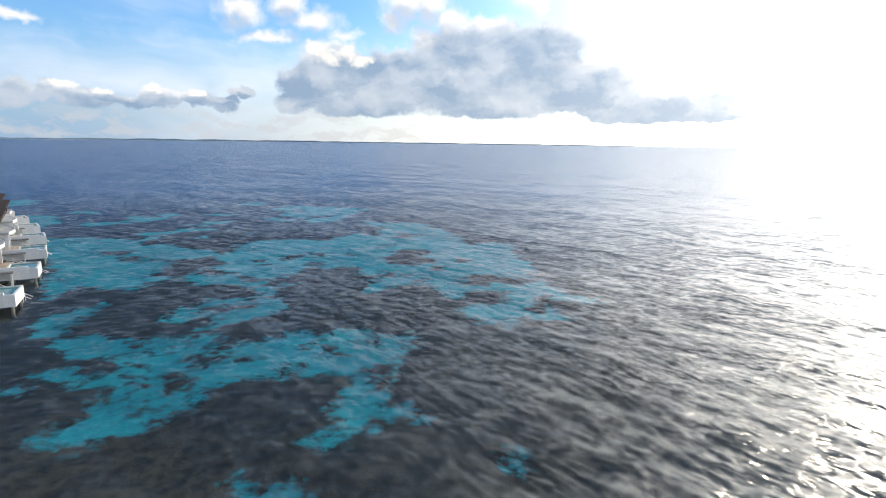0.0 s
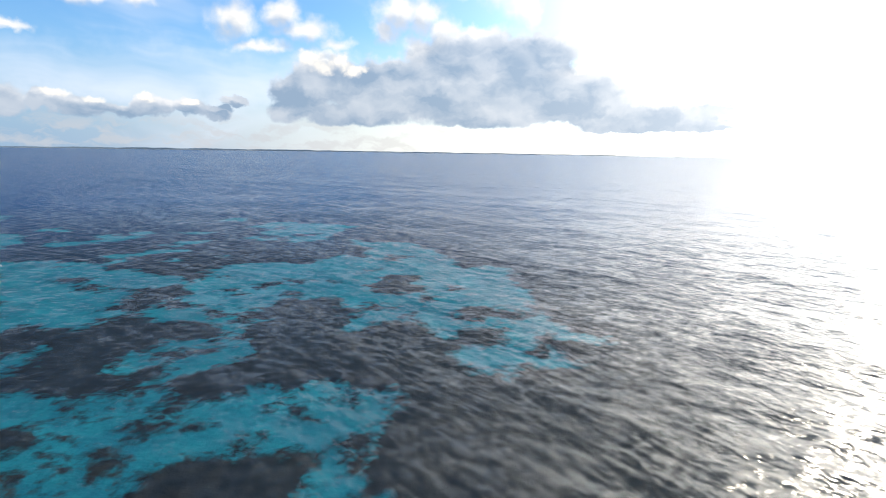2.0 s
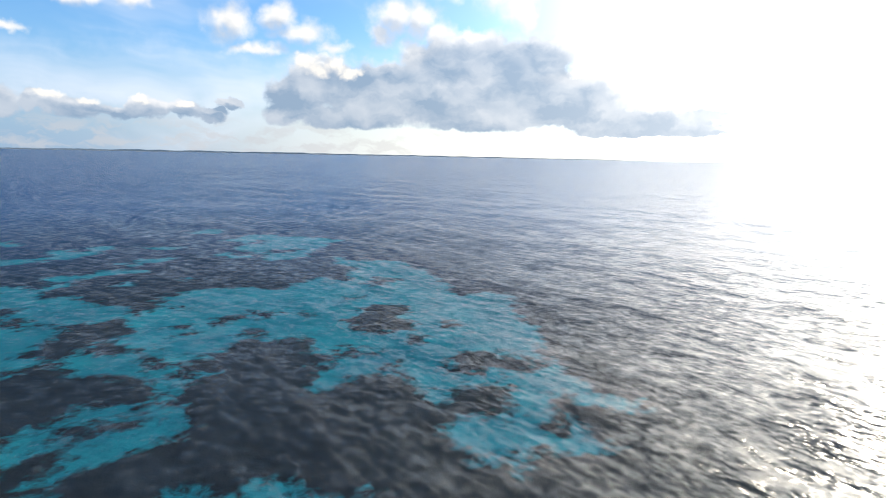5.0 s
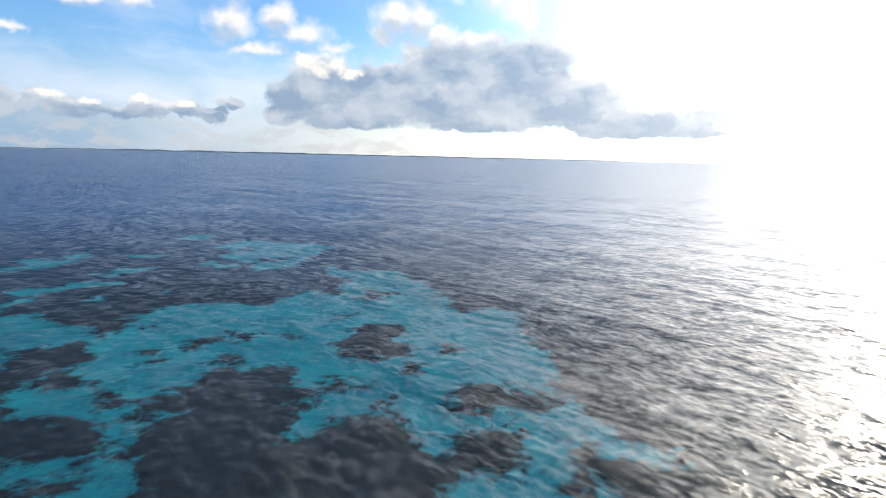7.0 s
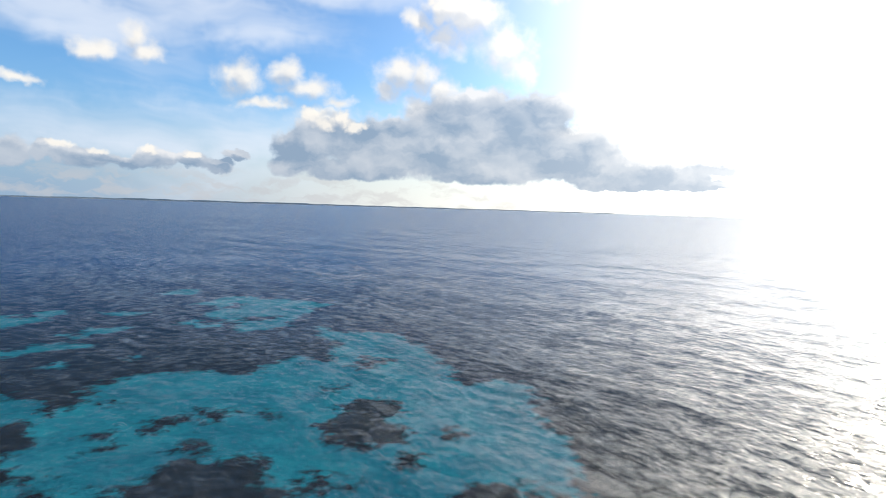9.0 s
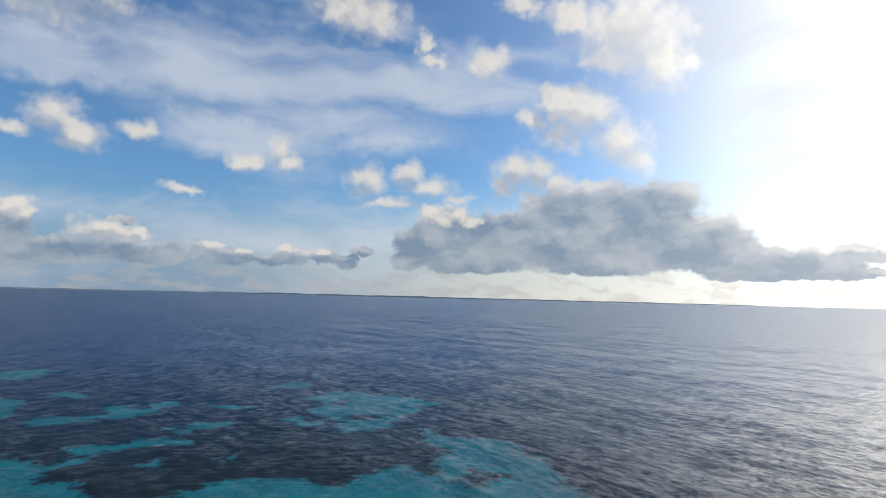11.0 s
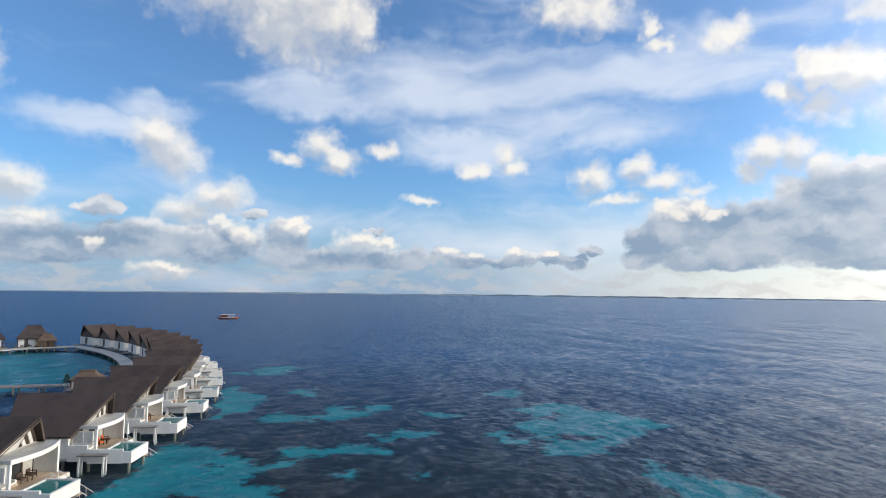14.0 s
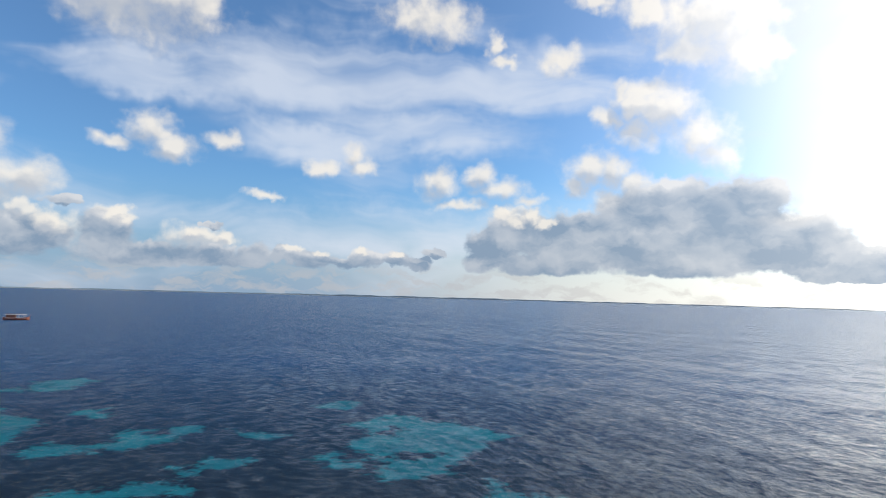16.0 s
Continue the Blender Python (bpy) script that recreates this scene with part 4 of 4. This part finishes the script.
        for (z, y), at_top in ((ends[0], True), (ends[0], False), (ends[1], False), (ends[1], True)):
            zz, yy = (z, 0.06) if at_top else (max(z - (y - 0.06) * 0.83, 4.68), y)
            quad.append((-6.7 + 1.9 * (zz - 3.62) / 3.33 + 0.06, yy, zz))
        sheet(bm, quad, 0.05)
        part("slat", bm, DARK_WOOD if i % 2 == 0 else CANVAS, screen)
    # curved veranda roof on posts
    outline = [(-6.66, -3.6)] + [(-4.25 + 0.75 * math.cos(math.pi / 2 * v / 3.6) - 0.06 * v, v) for v in np.linspace(-3.6, 3.6, 13)] + [(-6.66, 3.6)]
    bm = slab(bmesh.new(), outline, 4.25, 4.55)
    part("veranda_roof", bm, CONCRETE, villa, "pale curved flat veranda roof")
    rim = outline[1:-1]
    bm = bmesh.new()
    ribs = [[bm.verts.new((x + dx, y, z)) for dx, z in ((0.0, 4.62), (0.1, 4.62), (0.1, 4.2), (0.0, 4.2))] for x, y in rim]
    for r, q in zip(ribs, ribs[1:]):
        for k in range(4):
            bm.faces.new((r[k], r[(k + 1) % 4], q[(k + 1) % 4], q[k]))
    bm.faces.new(ribs[0][::-1]), bm.faces.new(ribs[-1])
    part("fascia", bm, WHITE, villa, "white curved fascia")
    for x, y in ((-4.15, -3.42), (-4.45, 3.4), (-6.55, -3.42)):
        bm = box(bmesh.new(), x - 0.13, x + 0.13, y - 0.13, y + 0.13, 1.5, 4.28, 0.02)
        part("post", bm, WHITE, villa)
    part("partition", box(bmesh.new(), -6.64, -4.6, 3.42, 3.56, 1.5, 4.24), WHITE, villa, "white partition wall of the veranda")
    # sliding doors and side windows
    for y in (-2.4, -0.8, 0.8, 2.4):
        door = part("glass_door", box(bmesh.new(), -6.72, -6.64, y - 0.72, y + 0.72, 1.62, 3.75), CURTAIN if y in (-0.8, 2.4) else GLASS, villa, "curtained glass sliding door" if y in (-0.8, 2.4) else "dark glass sliding door")
        bm = bmesh.new()
        for ya, yb in ((y - 0.79, y - 0.7), (y + 0.7, y + 0.79)):
            box(bm, -6.73, -6.58, ya, yb, 1.6, 3.85)
        box(bm, -6.73, -6.58, y - 0.79, y + 0.79, 3.75, 3.85)
        part("door_frame", bm, DARK_WOOD, door)
    for x in (-6.0, -4.9):
        w = part("side_window", box(bmesh.new(), x - 0.46, x + 0.46, -3.62, -3.56, 2.7, 3.9), CURTAIN, villa, "pale curtained window")
        bm = bmesh.new()
        box(bm, x - 0.55, x - 0.45, -3.68, -3.52, 2.6, 4.02), box(bm, x + 0.45, x + 0.55, -3.68, -3.52, 2.6, 4.02)
        box(bm, x - 0.45, x + 0.45, -3.68, -3.52, 3.88, 4.02), box(bm, x - 0.45, x + 0.45, -3.68, -3.52, 2.6, 2.72)
        part("window_frame", bm, WHITE, w)
    part("side_annex", box(bmesh.new(), -10.6, -8.3, -4.75, -4.06, 0.95, 3.3, 0.02), WHITE, villa)
    part("privacy_wall", box(bmesh.new(), -6.68, -4.62, -4.2, -4.0, 0.95, 2.65, 0.02), WHITE, villa)
    # rear door towards the jetty
    part("entrance_door", box(bmesh.new(), -13.47, -13.36, -0.6, 0.6, 1.5, 3.5), DARK_WOOD, villa, "dark timber entrance door")
    # terrace of boards and the plunge pool
    part("terrace_frame", box(bmesh.new(), -6.7, -3.2, -3.97, 3.5, 1.1, 1.5), WHITE, villa)
    board = data_of("board", box(bmesh.new(), -0.125, 0.125, -3.95, 3.4, 1.5, 1.56), DECK_WOOD)
    for i in range(13):
        piece("board", board, villa, Matrix.Translation((-6.5 + i * 0.262, 0, 0)))
    part("terrace_wall", box(bmesh.new(), -4.6, -0.9, -4.22, -3.98, 0.73, 2.25, 0.02), WHITE, villa)
    bm = bmesh.new()
    box(bm, -3.2, 0, -4.2, -4.0, 0.75, 2.0), box(bm, -3.2, 0, -0.2, 0, 0.75, 2.0)
    box(bm, -0.22, 0, -4.0, -0.2, 0.75, 2.0), box(bm, -3.2, -3.0, -4.0, -0.2, 0.75, 2.0), box(bm, -3.0, -0.22, -4.0, -0.2, 0.75, 0.95)
    pool = part("pool_shell", bm, WHITE, villa, "white plunge pool with raised rim")
    part("pool_water", box(bmesh.new(), -2.99, -0.23, -3.99, -0.21, 0.96, 1.88), POOL, pool, "teal pool water")
    # steps down to the sea with a handrail
    bm = bmesh.new()
    for i in range(6):
        box(bm, -2.6 + i * 0.36, -2.22 + i * 0.36, 0.35, 1.25, 1.34 - i * 0.22, 1.42 - i * 0.22)
    stair = part("sea_stair", bm, DECK_WOOD, villa)
    for y in (0.3, 1.3):
        bm = bmesh.new()
        rod(bm, (-3.0, y, 2.4), (0.5, y, 0.35), 0.035, sides=6)
        for i in range(4):
            rod(bm, (-2.9 + i * 0.9, y, 1.3 - i * 0.5), (-2.9 + i * 0.9, y, 2.34 - i * 0.53), 0.025, sides=6)
        part("handrail", bm, CANVAS, stair)
    # low landing beside the terrace
    landing = part("landing", box(bmesh.new(), -5.2, -2.3, -5.2, -4.3, 1.72, 1.84, 0.01), GREY_PLANK, villa, "low boarded landing")
    for x, y in ((-5.0, -5.05), (-2.5, -5.05), (-5.0, -4.45), (-2.5, -4.45)):
        part("landing_leg", box(bmesh.new(), x - 0.085, x + 0.085, y - 0.085, y + 0.085, -2.2, 1.72), WHITE, landing)
    # stilts
    for x in (-13.0, -10.4, -7.6, -4.9, -2.9, -0.35):
        for y in (-3.2, 3.2) if x < -3.5 else (-3.9, -0.35):
            part("stilt", rod(bmesh.new(), (x, y, -2.6), (x, y, 1.25 if x < -3.5 else 0.8), 0.17, sides=10), PILE, villa)
    part("floor_slab", box(bmesh.new(), -13.6, -6.7, -4.15, 4.15, 1.0, 1.25), CONCRETE, villa)
    # bridge to the jetty
    part("foot_bridge", box(bmesh.new(), -17.3, -13.6, -0.8, 0.8, 1.2, 1.4), GREY_PLANK, villa)
    return villa


places = row_places(17)
first = build_villa()
villas = [first]
for p in places[1:]:
    villas.append(copy_thing(first, villa_pose(*p)))
first.matrix_basis = villa_pose(*places[0])


# ---- terrace furniture on the villas that stand nearest ----
def armchair(fabric, label):
    chair = tagged(new("armchair"), label, "armchair", "terrace chairs")
    part("seat", box(bmesh.new(), -0.33, 0.33, -0.33, 0.33, 0.3, 0.45, 0.03), fabric, chair)
    part("backrest", box(bmesh.new(), -0.36, -0.24, -0.33, 0.33, 0.42, 0.85, 0.03), fabric, chair)
    for y in (-0.36, 0.36):
        part("armrest", box(bmesh.new(), -0.33, 0.33, y - 0.04, y + 0.04, 0.55, 0.62, 0.01), DARK_WOOD, chair)
    for x in (-0.3, 0.3):
        for y in (-0.34, 0.34):
            part("leg", box(bmesh.new(), x - 0.03, x + 0.03, y - 0.03, y + 0.03, 0, 0.55), DARK_WOOD, chair)
    return chair


def side_table():
    table = tagged(new("side_table"), "small dark round table on a villa terrace", "table", "terrace tables")
    part("tabletop", rod(bmesh.new(), (0, 0, 0.5), (0, 0, 0.55), 0.38, sides=20), DARK_WOOD, table)
    part("pedestal", rod(bmesh.new(), (0, 0, 0), (0, 0, 0.5), 0.06, 0.05), DARK_WOOD, table)
    return table


def daybed():
    bed_ = tagged(new("daybed"), "low white upholstered daybed on a terrace", "daybed", "terrace daybeds")
    part("frame", box(bmesh.new(), -0.6, 0.6, -1.0, 1.0, 0.05, 0.28, 0.02), DECK_WOOD, bed_)
    part("mattress", box(bmesh.new(), -0.56, 0.56, -0.95, 0.95, 0.28, 0.44, 0.05), CANVAS, bed_)
    part("bolster", rod(bmesh.new(), (-0.5, 0.82, 0.53), (0.5, 0.82, 0.53), 0.12, sides=12), CANVAS, bed_)
    return bed_


def parasol():
    p = tagged(new("parasol"), "furled white parasol on a slim pole", "parasol")
    part("pole", rod(bmesh.new(), (0, 0, 0), (0, 0, 2.1), 0.03), STEEL, p)
    part("furled_canopy", rod(bmesh.new(), (0, 0, 0.75), (0, 0, 2.0), 0.2, 0.06, 12), CANVAS, p)
    part("base", rod(bmesh.new(), (0, 0, 0), (0, 0, 0.08), 0.28, sides=16), CONCRETE, p)
    return p


TERRACE = 1.56
orange_chair = armchair(ORANGE, "bright orange cushioned armchair on a villa terrace")
dark_chair = armchair(DARK_WOOD, "dark woven armchair on a villa terrace")
table, lounge = side_table(), daybed()
used = {"orange": 0, "dark": 0, "table": 0, "bed": 0}


def put(kind, ob, m):
    """The first of a kind is placed, the next ones are copies."""
    used[kind] += 1
    if used[kind] == 1:
        ob.matrix_basis = m
    else:
        copy_thing(ob, m)


for i in range(1, 8):
    at = villa_pose(*places[i])
    kind, chair = ("dark", dark_chair) if i in (1, 3) else ("orange", orange_chair)
    put(kind, chair, at @ pose(-5.6, 1.5, TERRACE, 0, 0, 10))
    put(kind, chair, at @ pose(-5.5, 0.1, TERRACE, 0, 0, -12))
    put("table", table, at @ pose(-5.0, 0.8, TERRACE))
    put("bed", lounge, at @ pose(-5.7, -1.9, TERRACE))
parasol().matrix_basis = villa_pose(*places[4]) @ pose(-3.4, 2.3, TERRACE)


# ---- jetties ----
def strip(name, line, width, z0, z1, material, label):
    """A boarded way along a line of plan points, with its beams."""
    way = tagged(new(name), label, "jetty")
    bm = bmesh.new()
    pts = [Vector((x, y, 0)) for x, y in line]
    sides = []
    for i, p in enumerate(pts):
        d = (pts[min(i + 1, len(pts) - 1)] - pts[max(i - 1, 0)]).normalized()
        n = Vector((-d.y, d.x, 0)) * width / 2
        sides.append((p + n, p - n))
    rows = [[bm.verts.new((v.x, v.y, z)) for v, z in ((a, z1), (b, z1), (b, z0), (a, z0))] for a, b in sides]
    for r, q in zip(rows, rows[1:]):
        for k in range(4):
            bm.faces.new((r[k], r[(k + 1) % 4], q[(k + 1) % 4], q[k]))
    bm.faces.new(rows[0]), bm.faces.new(rows[-1][::-1])
    part("deck", bm, material, way)
    walked = 0.0
    for (a, b), (c, d) in zip(sides, sides[1:]):
        walked += (c - a).length
        if walked > 4.0:
            walked = 0.0
            for q in (c, d):
                inward = ((c + d) / 2 - q) * 0.15
                part("pile", rod(bmesh.new(), (q.x + inward.x, q.y + inward.y, -2.6), (q.x + inward.x, q.y + inward.y, z0), 0.16), PILE, way)
            part("crossbeam", rod(bmesh.new(), (c.x, c.y, z0 - 0.1), (d.x, d.y, z0 - 0.1), 0.12, sides=6), PILE, way)
    return way


inner_line = []
for x, y, h in row_places(60, 4.2):
    a = radians(h)
    if x > -198:
        inner_line.append((x - 18.7 * math.sin(a), y - 18.7 * math.cos(a)))
tail = inner_line[-1]
bend = [(tail[0] + (-199.5 - tail[0]) * f - 3.0 * math.sin(f * math.pi), tail[1] + (128 - tail[1]) * f) for f in np.linspace(0.12, 1, 8)]
outer_end = [(-199.5 + 0.3 * i, 128 - 4 * i) for i in range(1, 24)]
strip("curved_jetty", inner_line + bend + outer_end, 3.2, 1.15, 1.4, CONCRETE, "pale curved jetty on piles behind the villas")
strip("straight_jetty", [(-116.0 - 2.85 * i, 113.5 - 3.05 * i) for i in range(26)], 2.4, 1.2, 1.45, GREY_PLANK, "grey straight jetty on slim piles across the lagoon")


# ---- pavilions over the lagoon ----
def pavilion(width, depth, eave, ridge, wall, thatch, label):
    hut = tagged(new("pavilion"), label, "pavilion", "lagoon pavilions")
    w, d = width / 2, depth / 2
    bm = bmesh.new()
    top = [(-w * 0.42, 0, ridge), (w * 0.42, 0, ridge)]
    c = [(-w, -d, eave), (w, -d, eave), (w, d, eave), (-w, d, eave)]
    v = [bm.verts.new(p) for p in (*c, *top)]
    low = [bm.verts.new((p[0] * 0.97, p[1] * 0.97, p[2] - 0.3)) for p in c]
    for f in ((0, 1, 5, 4), (2, 3, 4, 5), (1, 2, 5), (3, 0, 4)):
        bm.faces.new([v[i] for i in f])
    for i in range(4):
        j = (i + 1) % 4
        bm.faces.new((low[i], low[j], v[j], v[i]))
    bm.faces.new(low[::-1])
    roof = part("roof", bm, thatch, hut)
    part("ridge_cap", rod(bmesh.new(), (-w * 0.46, 0, ridge), (w * 0.46, 0, ridge), 0.22), thatch, roof)
    for s in (-1, 1):
        bm = bmesh.new()
        sheet(bm, [(s * w * 0.30, -1.3, ridge - 1.15), (s * w * 0.30, 1.3, ridge - 1.15), (s * w * 0.56, 0.1, ridge + 0.25), (s * w * 0.56, -0.1, ridge + 0.25)], 0.12)
        part("gablet", bm, thatch, roof)
    part("deck", box(bmesh.new(), -w - 0.4, w + 0.4, -d - 0.4, d + 0.4, 1.1, 1.4), GREY_PLANK, hut)
    for x in (-w * 0.72, -w * 0.1, w * 0.55):
        part("wall_panel", box(bmesh.new(), x - w * 0.16, x + w * 0.22, -d * 0.78, -d * 0.72, 1.4, eave - 0.1), wall, hut)
    part("rear_wall", box(bmesh.new(), -w * 0.8, w * 0.8, d * 0.3, d * 0.36, 1.4, eave - 0.1), wall, hut)
    for x in (-w * 0.88, -w * 0.3, w * 0.3, w * 0.88):
        for y in (-d * 0.85, d * 0.85):
            part("post", rod(bmesh.new(), (x, y, 1.4), (x, y, eave), 0.11), DARK_WOOD, hut)
            part("stilt", rod(bmesh.new(), (x, y, -2.6), (x, y, 1.1), 0.15), PILE, hut)
    return hut


lodge = pavilion(8.4, 8.0, 4.1, 7.7, WHITE, THATCH, "white lagoon pavilion with brown thatched roof")
lodge.matrix_basis = pose(-209.5, 128.5, 0, 0, 0, 78)
copy_thing(lodge, pose(-211.2, 118.5, 0, 0, 0, 86))
copy_thing(lodge, pose(-206.0, 139.5, 0, 0, 0, 66))
copy_thing(lodge, pose(-212.0, 107.5, 0, 0, 0, 92))
kiosk = pavilion(5.0, 4.4, 3.4, 5.2, TAN_THATCH, TAN_THATCH, "small tan thatched kiosk beside the jetty")
kiosk.matrix_basis = pose(-201.5, 141.5, 0, 0, 0, 60)
gate_hut = pavilion(5.0, 4.2, 3.0, 4.3, WHITE, TAN_THATCH, "tan thatched shelter at the jetty junction")
gate_hut.matrix_basis = pose(-114.2, 111.8, 0, 0, 0, 50)


for (x, y, h) in ((-209.5, 128.5, 78), (-211.2, 118.5, 86), (-206.0, 139.5, 66)):
    for dx in (-2.6, -0.6, 1.5, 3.2):
        put("dark", dark_chair, pose(x, y, 0, 0, 0, h) @ pose(dx, -4.0 + 0.2 * math.sin(dx), 1.4, 0, 0, 70 + 25 * dx))


def shrub():
    bush = tagged(new("potted_shrub"), "dark green bushy shrub in a white planter", "shrub")
    part("planter", box(bmesh.new(), -0.6, 0.6, -0.6, 0.6, 0, 0.6, 0.04), WHITE, bush)
    part("trunk", rod(bmesh.new(), (0, 0, 0.5), (0, 0, 1.4), 0.08, 0.05), DARK_WOOD, bush)
    bm = bmesh.new()
    r = random.Random(5)
    for _ in range(420):
        a, h = r.uniform(0, 6.28), r.uniform(0, 1)
        q = Vector((math.cos(a), math.sin(a), 0)) * (1.05 - 0.75 * h) * r.uniform(0.35, 1.1) + Vector((0, 0, 0.8 + 2.0 * h))
        t = Euler((r.uniform(-1, 1), r.uniform(-1, 1), a)).to_matrix()
        bm.faces.new([bm.verts.new(q + t @ Vector(p)) for p in ((-0.16, 0, 0), (0, -0.07, 0), (0.16, 0, 0.03), (0, 0.07, 0))])
    me = part("leaves", bm, LEAF, bush)
    return bush


shrub().matrix_basis = pose(-117.2, 109.6, 1.45) @ Matrix.Diagonal((0.8, 0.8, 0.75, 1))


# ---- the boat ----
def boat():
    b = tagged(new("boat"), "red-brown wooden excursion boat with a white canopy", "boat")
    bm = bmesh.new()
    L, rings = 6.5, []
    for i in range(13):
        u = -1 + 2 * i / 12
        half = 1.75 * (1 - abs(u) ** 3.2) ** 0.6 + 0.06
        sheer = 1.15 + 0.55 * u * u + (0.5 if u > 0.9 else 0)
        rings.append([bm.verts.new((u * L, s * half * k, z)) for s, k, z in ((-1, 1.0, sheer), (-1, 0.86, 0.45), (-1, 0.35, -0.35), (1, 0.35, -0.35), (1, 0.86, 0.45), (1, 1.0, sheer))])
    for r, q in zip(rings, rings[1:]):
        for k in range(6):
            bm.faces.new((r[k], r[(k + 1) % 6], q[(k + 1) % 6], q[k]))
    bm.faces.new(rings[0]), bm.faces.new(rings[-1][::-1])
    part("hull", bm, HULL_RED, b)
    part("rub_rail", box(bmesh.new(), -5.2, 5.2, -1.82, -1.68, 1.02, 1.2), CANVAS, b)
    cabin = part("cabin", box(bmesh.new(), -4.6, -0.4, -1.35, 1.35, 1.2, 2.9, 0.05), HULL_RED, b)
    for x in (-4.0, -3.0, -2.0, -1.0):
        part("window", box(bmesh.new(), x - 0.32, x + 0.32, -1.39, -1.33, 1.9, 2.5), GLASS, cabin)
    part("canopy", box(bmesh.new(), -5.0, 4.3, -1.6, 1.6, 3.0, 3.16, 0.04), CANVAS, b, "white flat canopy")
    for x in (0.6, 1.8, 3.0, 4.1):
        for y in (-1.45, 1.45):
            part("post", rod(bmesh.new(), (x, y, 1.2), (x, y, 3.0), 0.05), CANVAS, b)
    part("upper_rail", box(bmesh.new(), -4.6, 3.6, -1.5, -1.44, 3.55, 3.62), HULL_RED, b)
    for x in (-4.5, -2.5, -0.5, 1.5, 3.5):
        part("rail_post", rod(bmesh.new(), (x, -1.47, 3.16), (x, -1.47, 3.6), 0.03), HULL_RED, b)
    part("stem_post", rod(bmesh.new(), (6.4, 0, 1.5), (6.9, 0, 3.4), 0.14, 0.08), HULL_RED, b)
    return b


boat().matrix_basis = pose(-334.5, 306.8, 0.0, 0, 0, 38)


# ---- low islands along the horizon ----
def island(az, far, length, height, seed):
    a = radians(az)
    isle = tagged(new("island"), "low wooded island on the horizon with a thin beach", "island", "islands on the horizon")
    r = random.Random(seed)
    n = 90
    bm = bmesh.new()
    rows = []
    hump = [r.uniform(0.55, 1.0) for _ in range(12)]
    for i in range(n + 1):
        u = i / n
        ends = min(1, 6 * u, 6 * (1 - u))
        k = u * 11
        h = hump[int(min(k, 10))] * (1 - k % 1) + hump[min(int(k) + 1, 11)] * (k % 1)
        h = height * ends * (h + r.uniform(-0.12, 0.12)) + 0.6
        x = (u - 0.5) * length
        rows.append([bm.verts.new((x, y, z)) for y, z in ((-40, 0.8), (-34, h * 0.8), (0, h), (50, h * 0.7), (60, 0.5))])
    for p, q in zip(rows, rows[1:]):
        for k in range(4):
            bm.faces.new((p[k], q[k], q[k + 1], p[k + 1]))
    part("canopy", bm, HAZY_WOOD, isle)
    bm = slab(bmesh.new(), [(length * 0.53 * math.cos(t), 75 * math.sin(t)) for t in np.linspace(0, 2 * math.pi, 41)[:-1]], -0.5, 0.75)
    part("beach", bm, BEACH, isle)
    isle.matrix_basis = pose(far * math.sin(a), far * math.cos(a) + 40, 0, 0, 0, -az)
    return isle


for k, (az, far, length, height) in enumerate(((-66, 4500, 1000, 6), (-55, 4550, 1100, 8), (-47, 4600, 900, 10), (-39, 4500, 900, 9), (-32, 4450, 800, 11), (-24, 4300, 820, 13), (-16, 4350, 900, 13), (-9, 4450, 800, 11), (-2, 4550, 850, 9), (6, 4600, 900, 7), (14, 4650, 800, 5))):
    island(az, far, length, height, k)
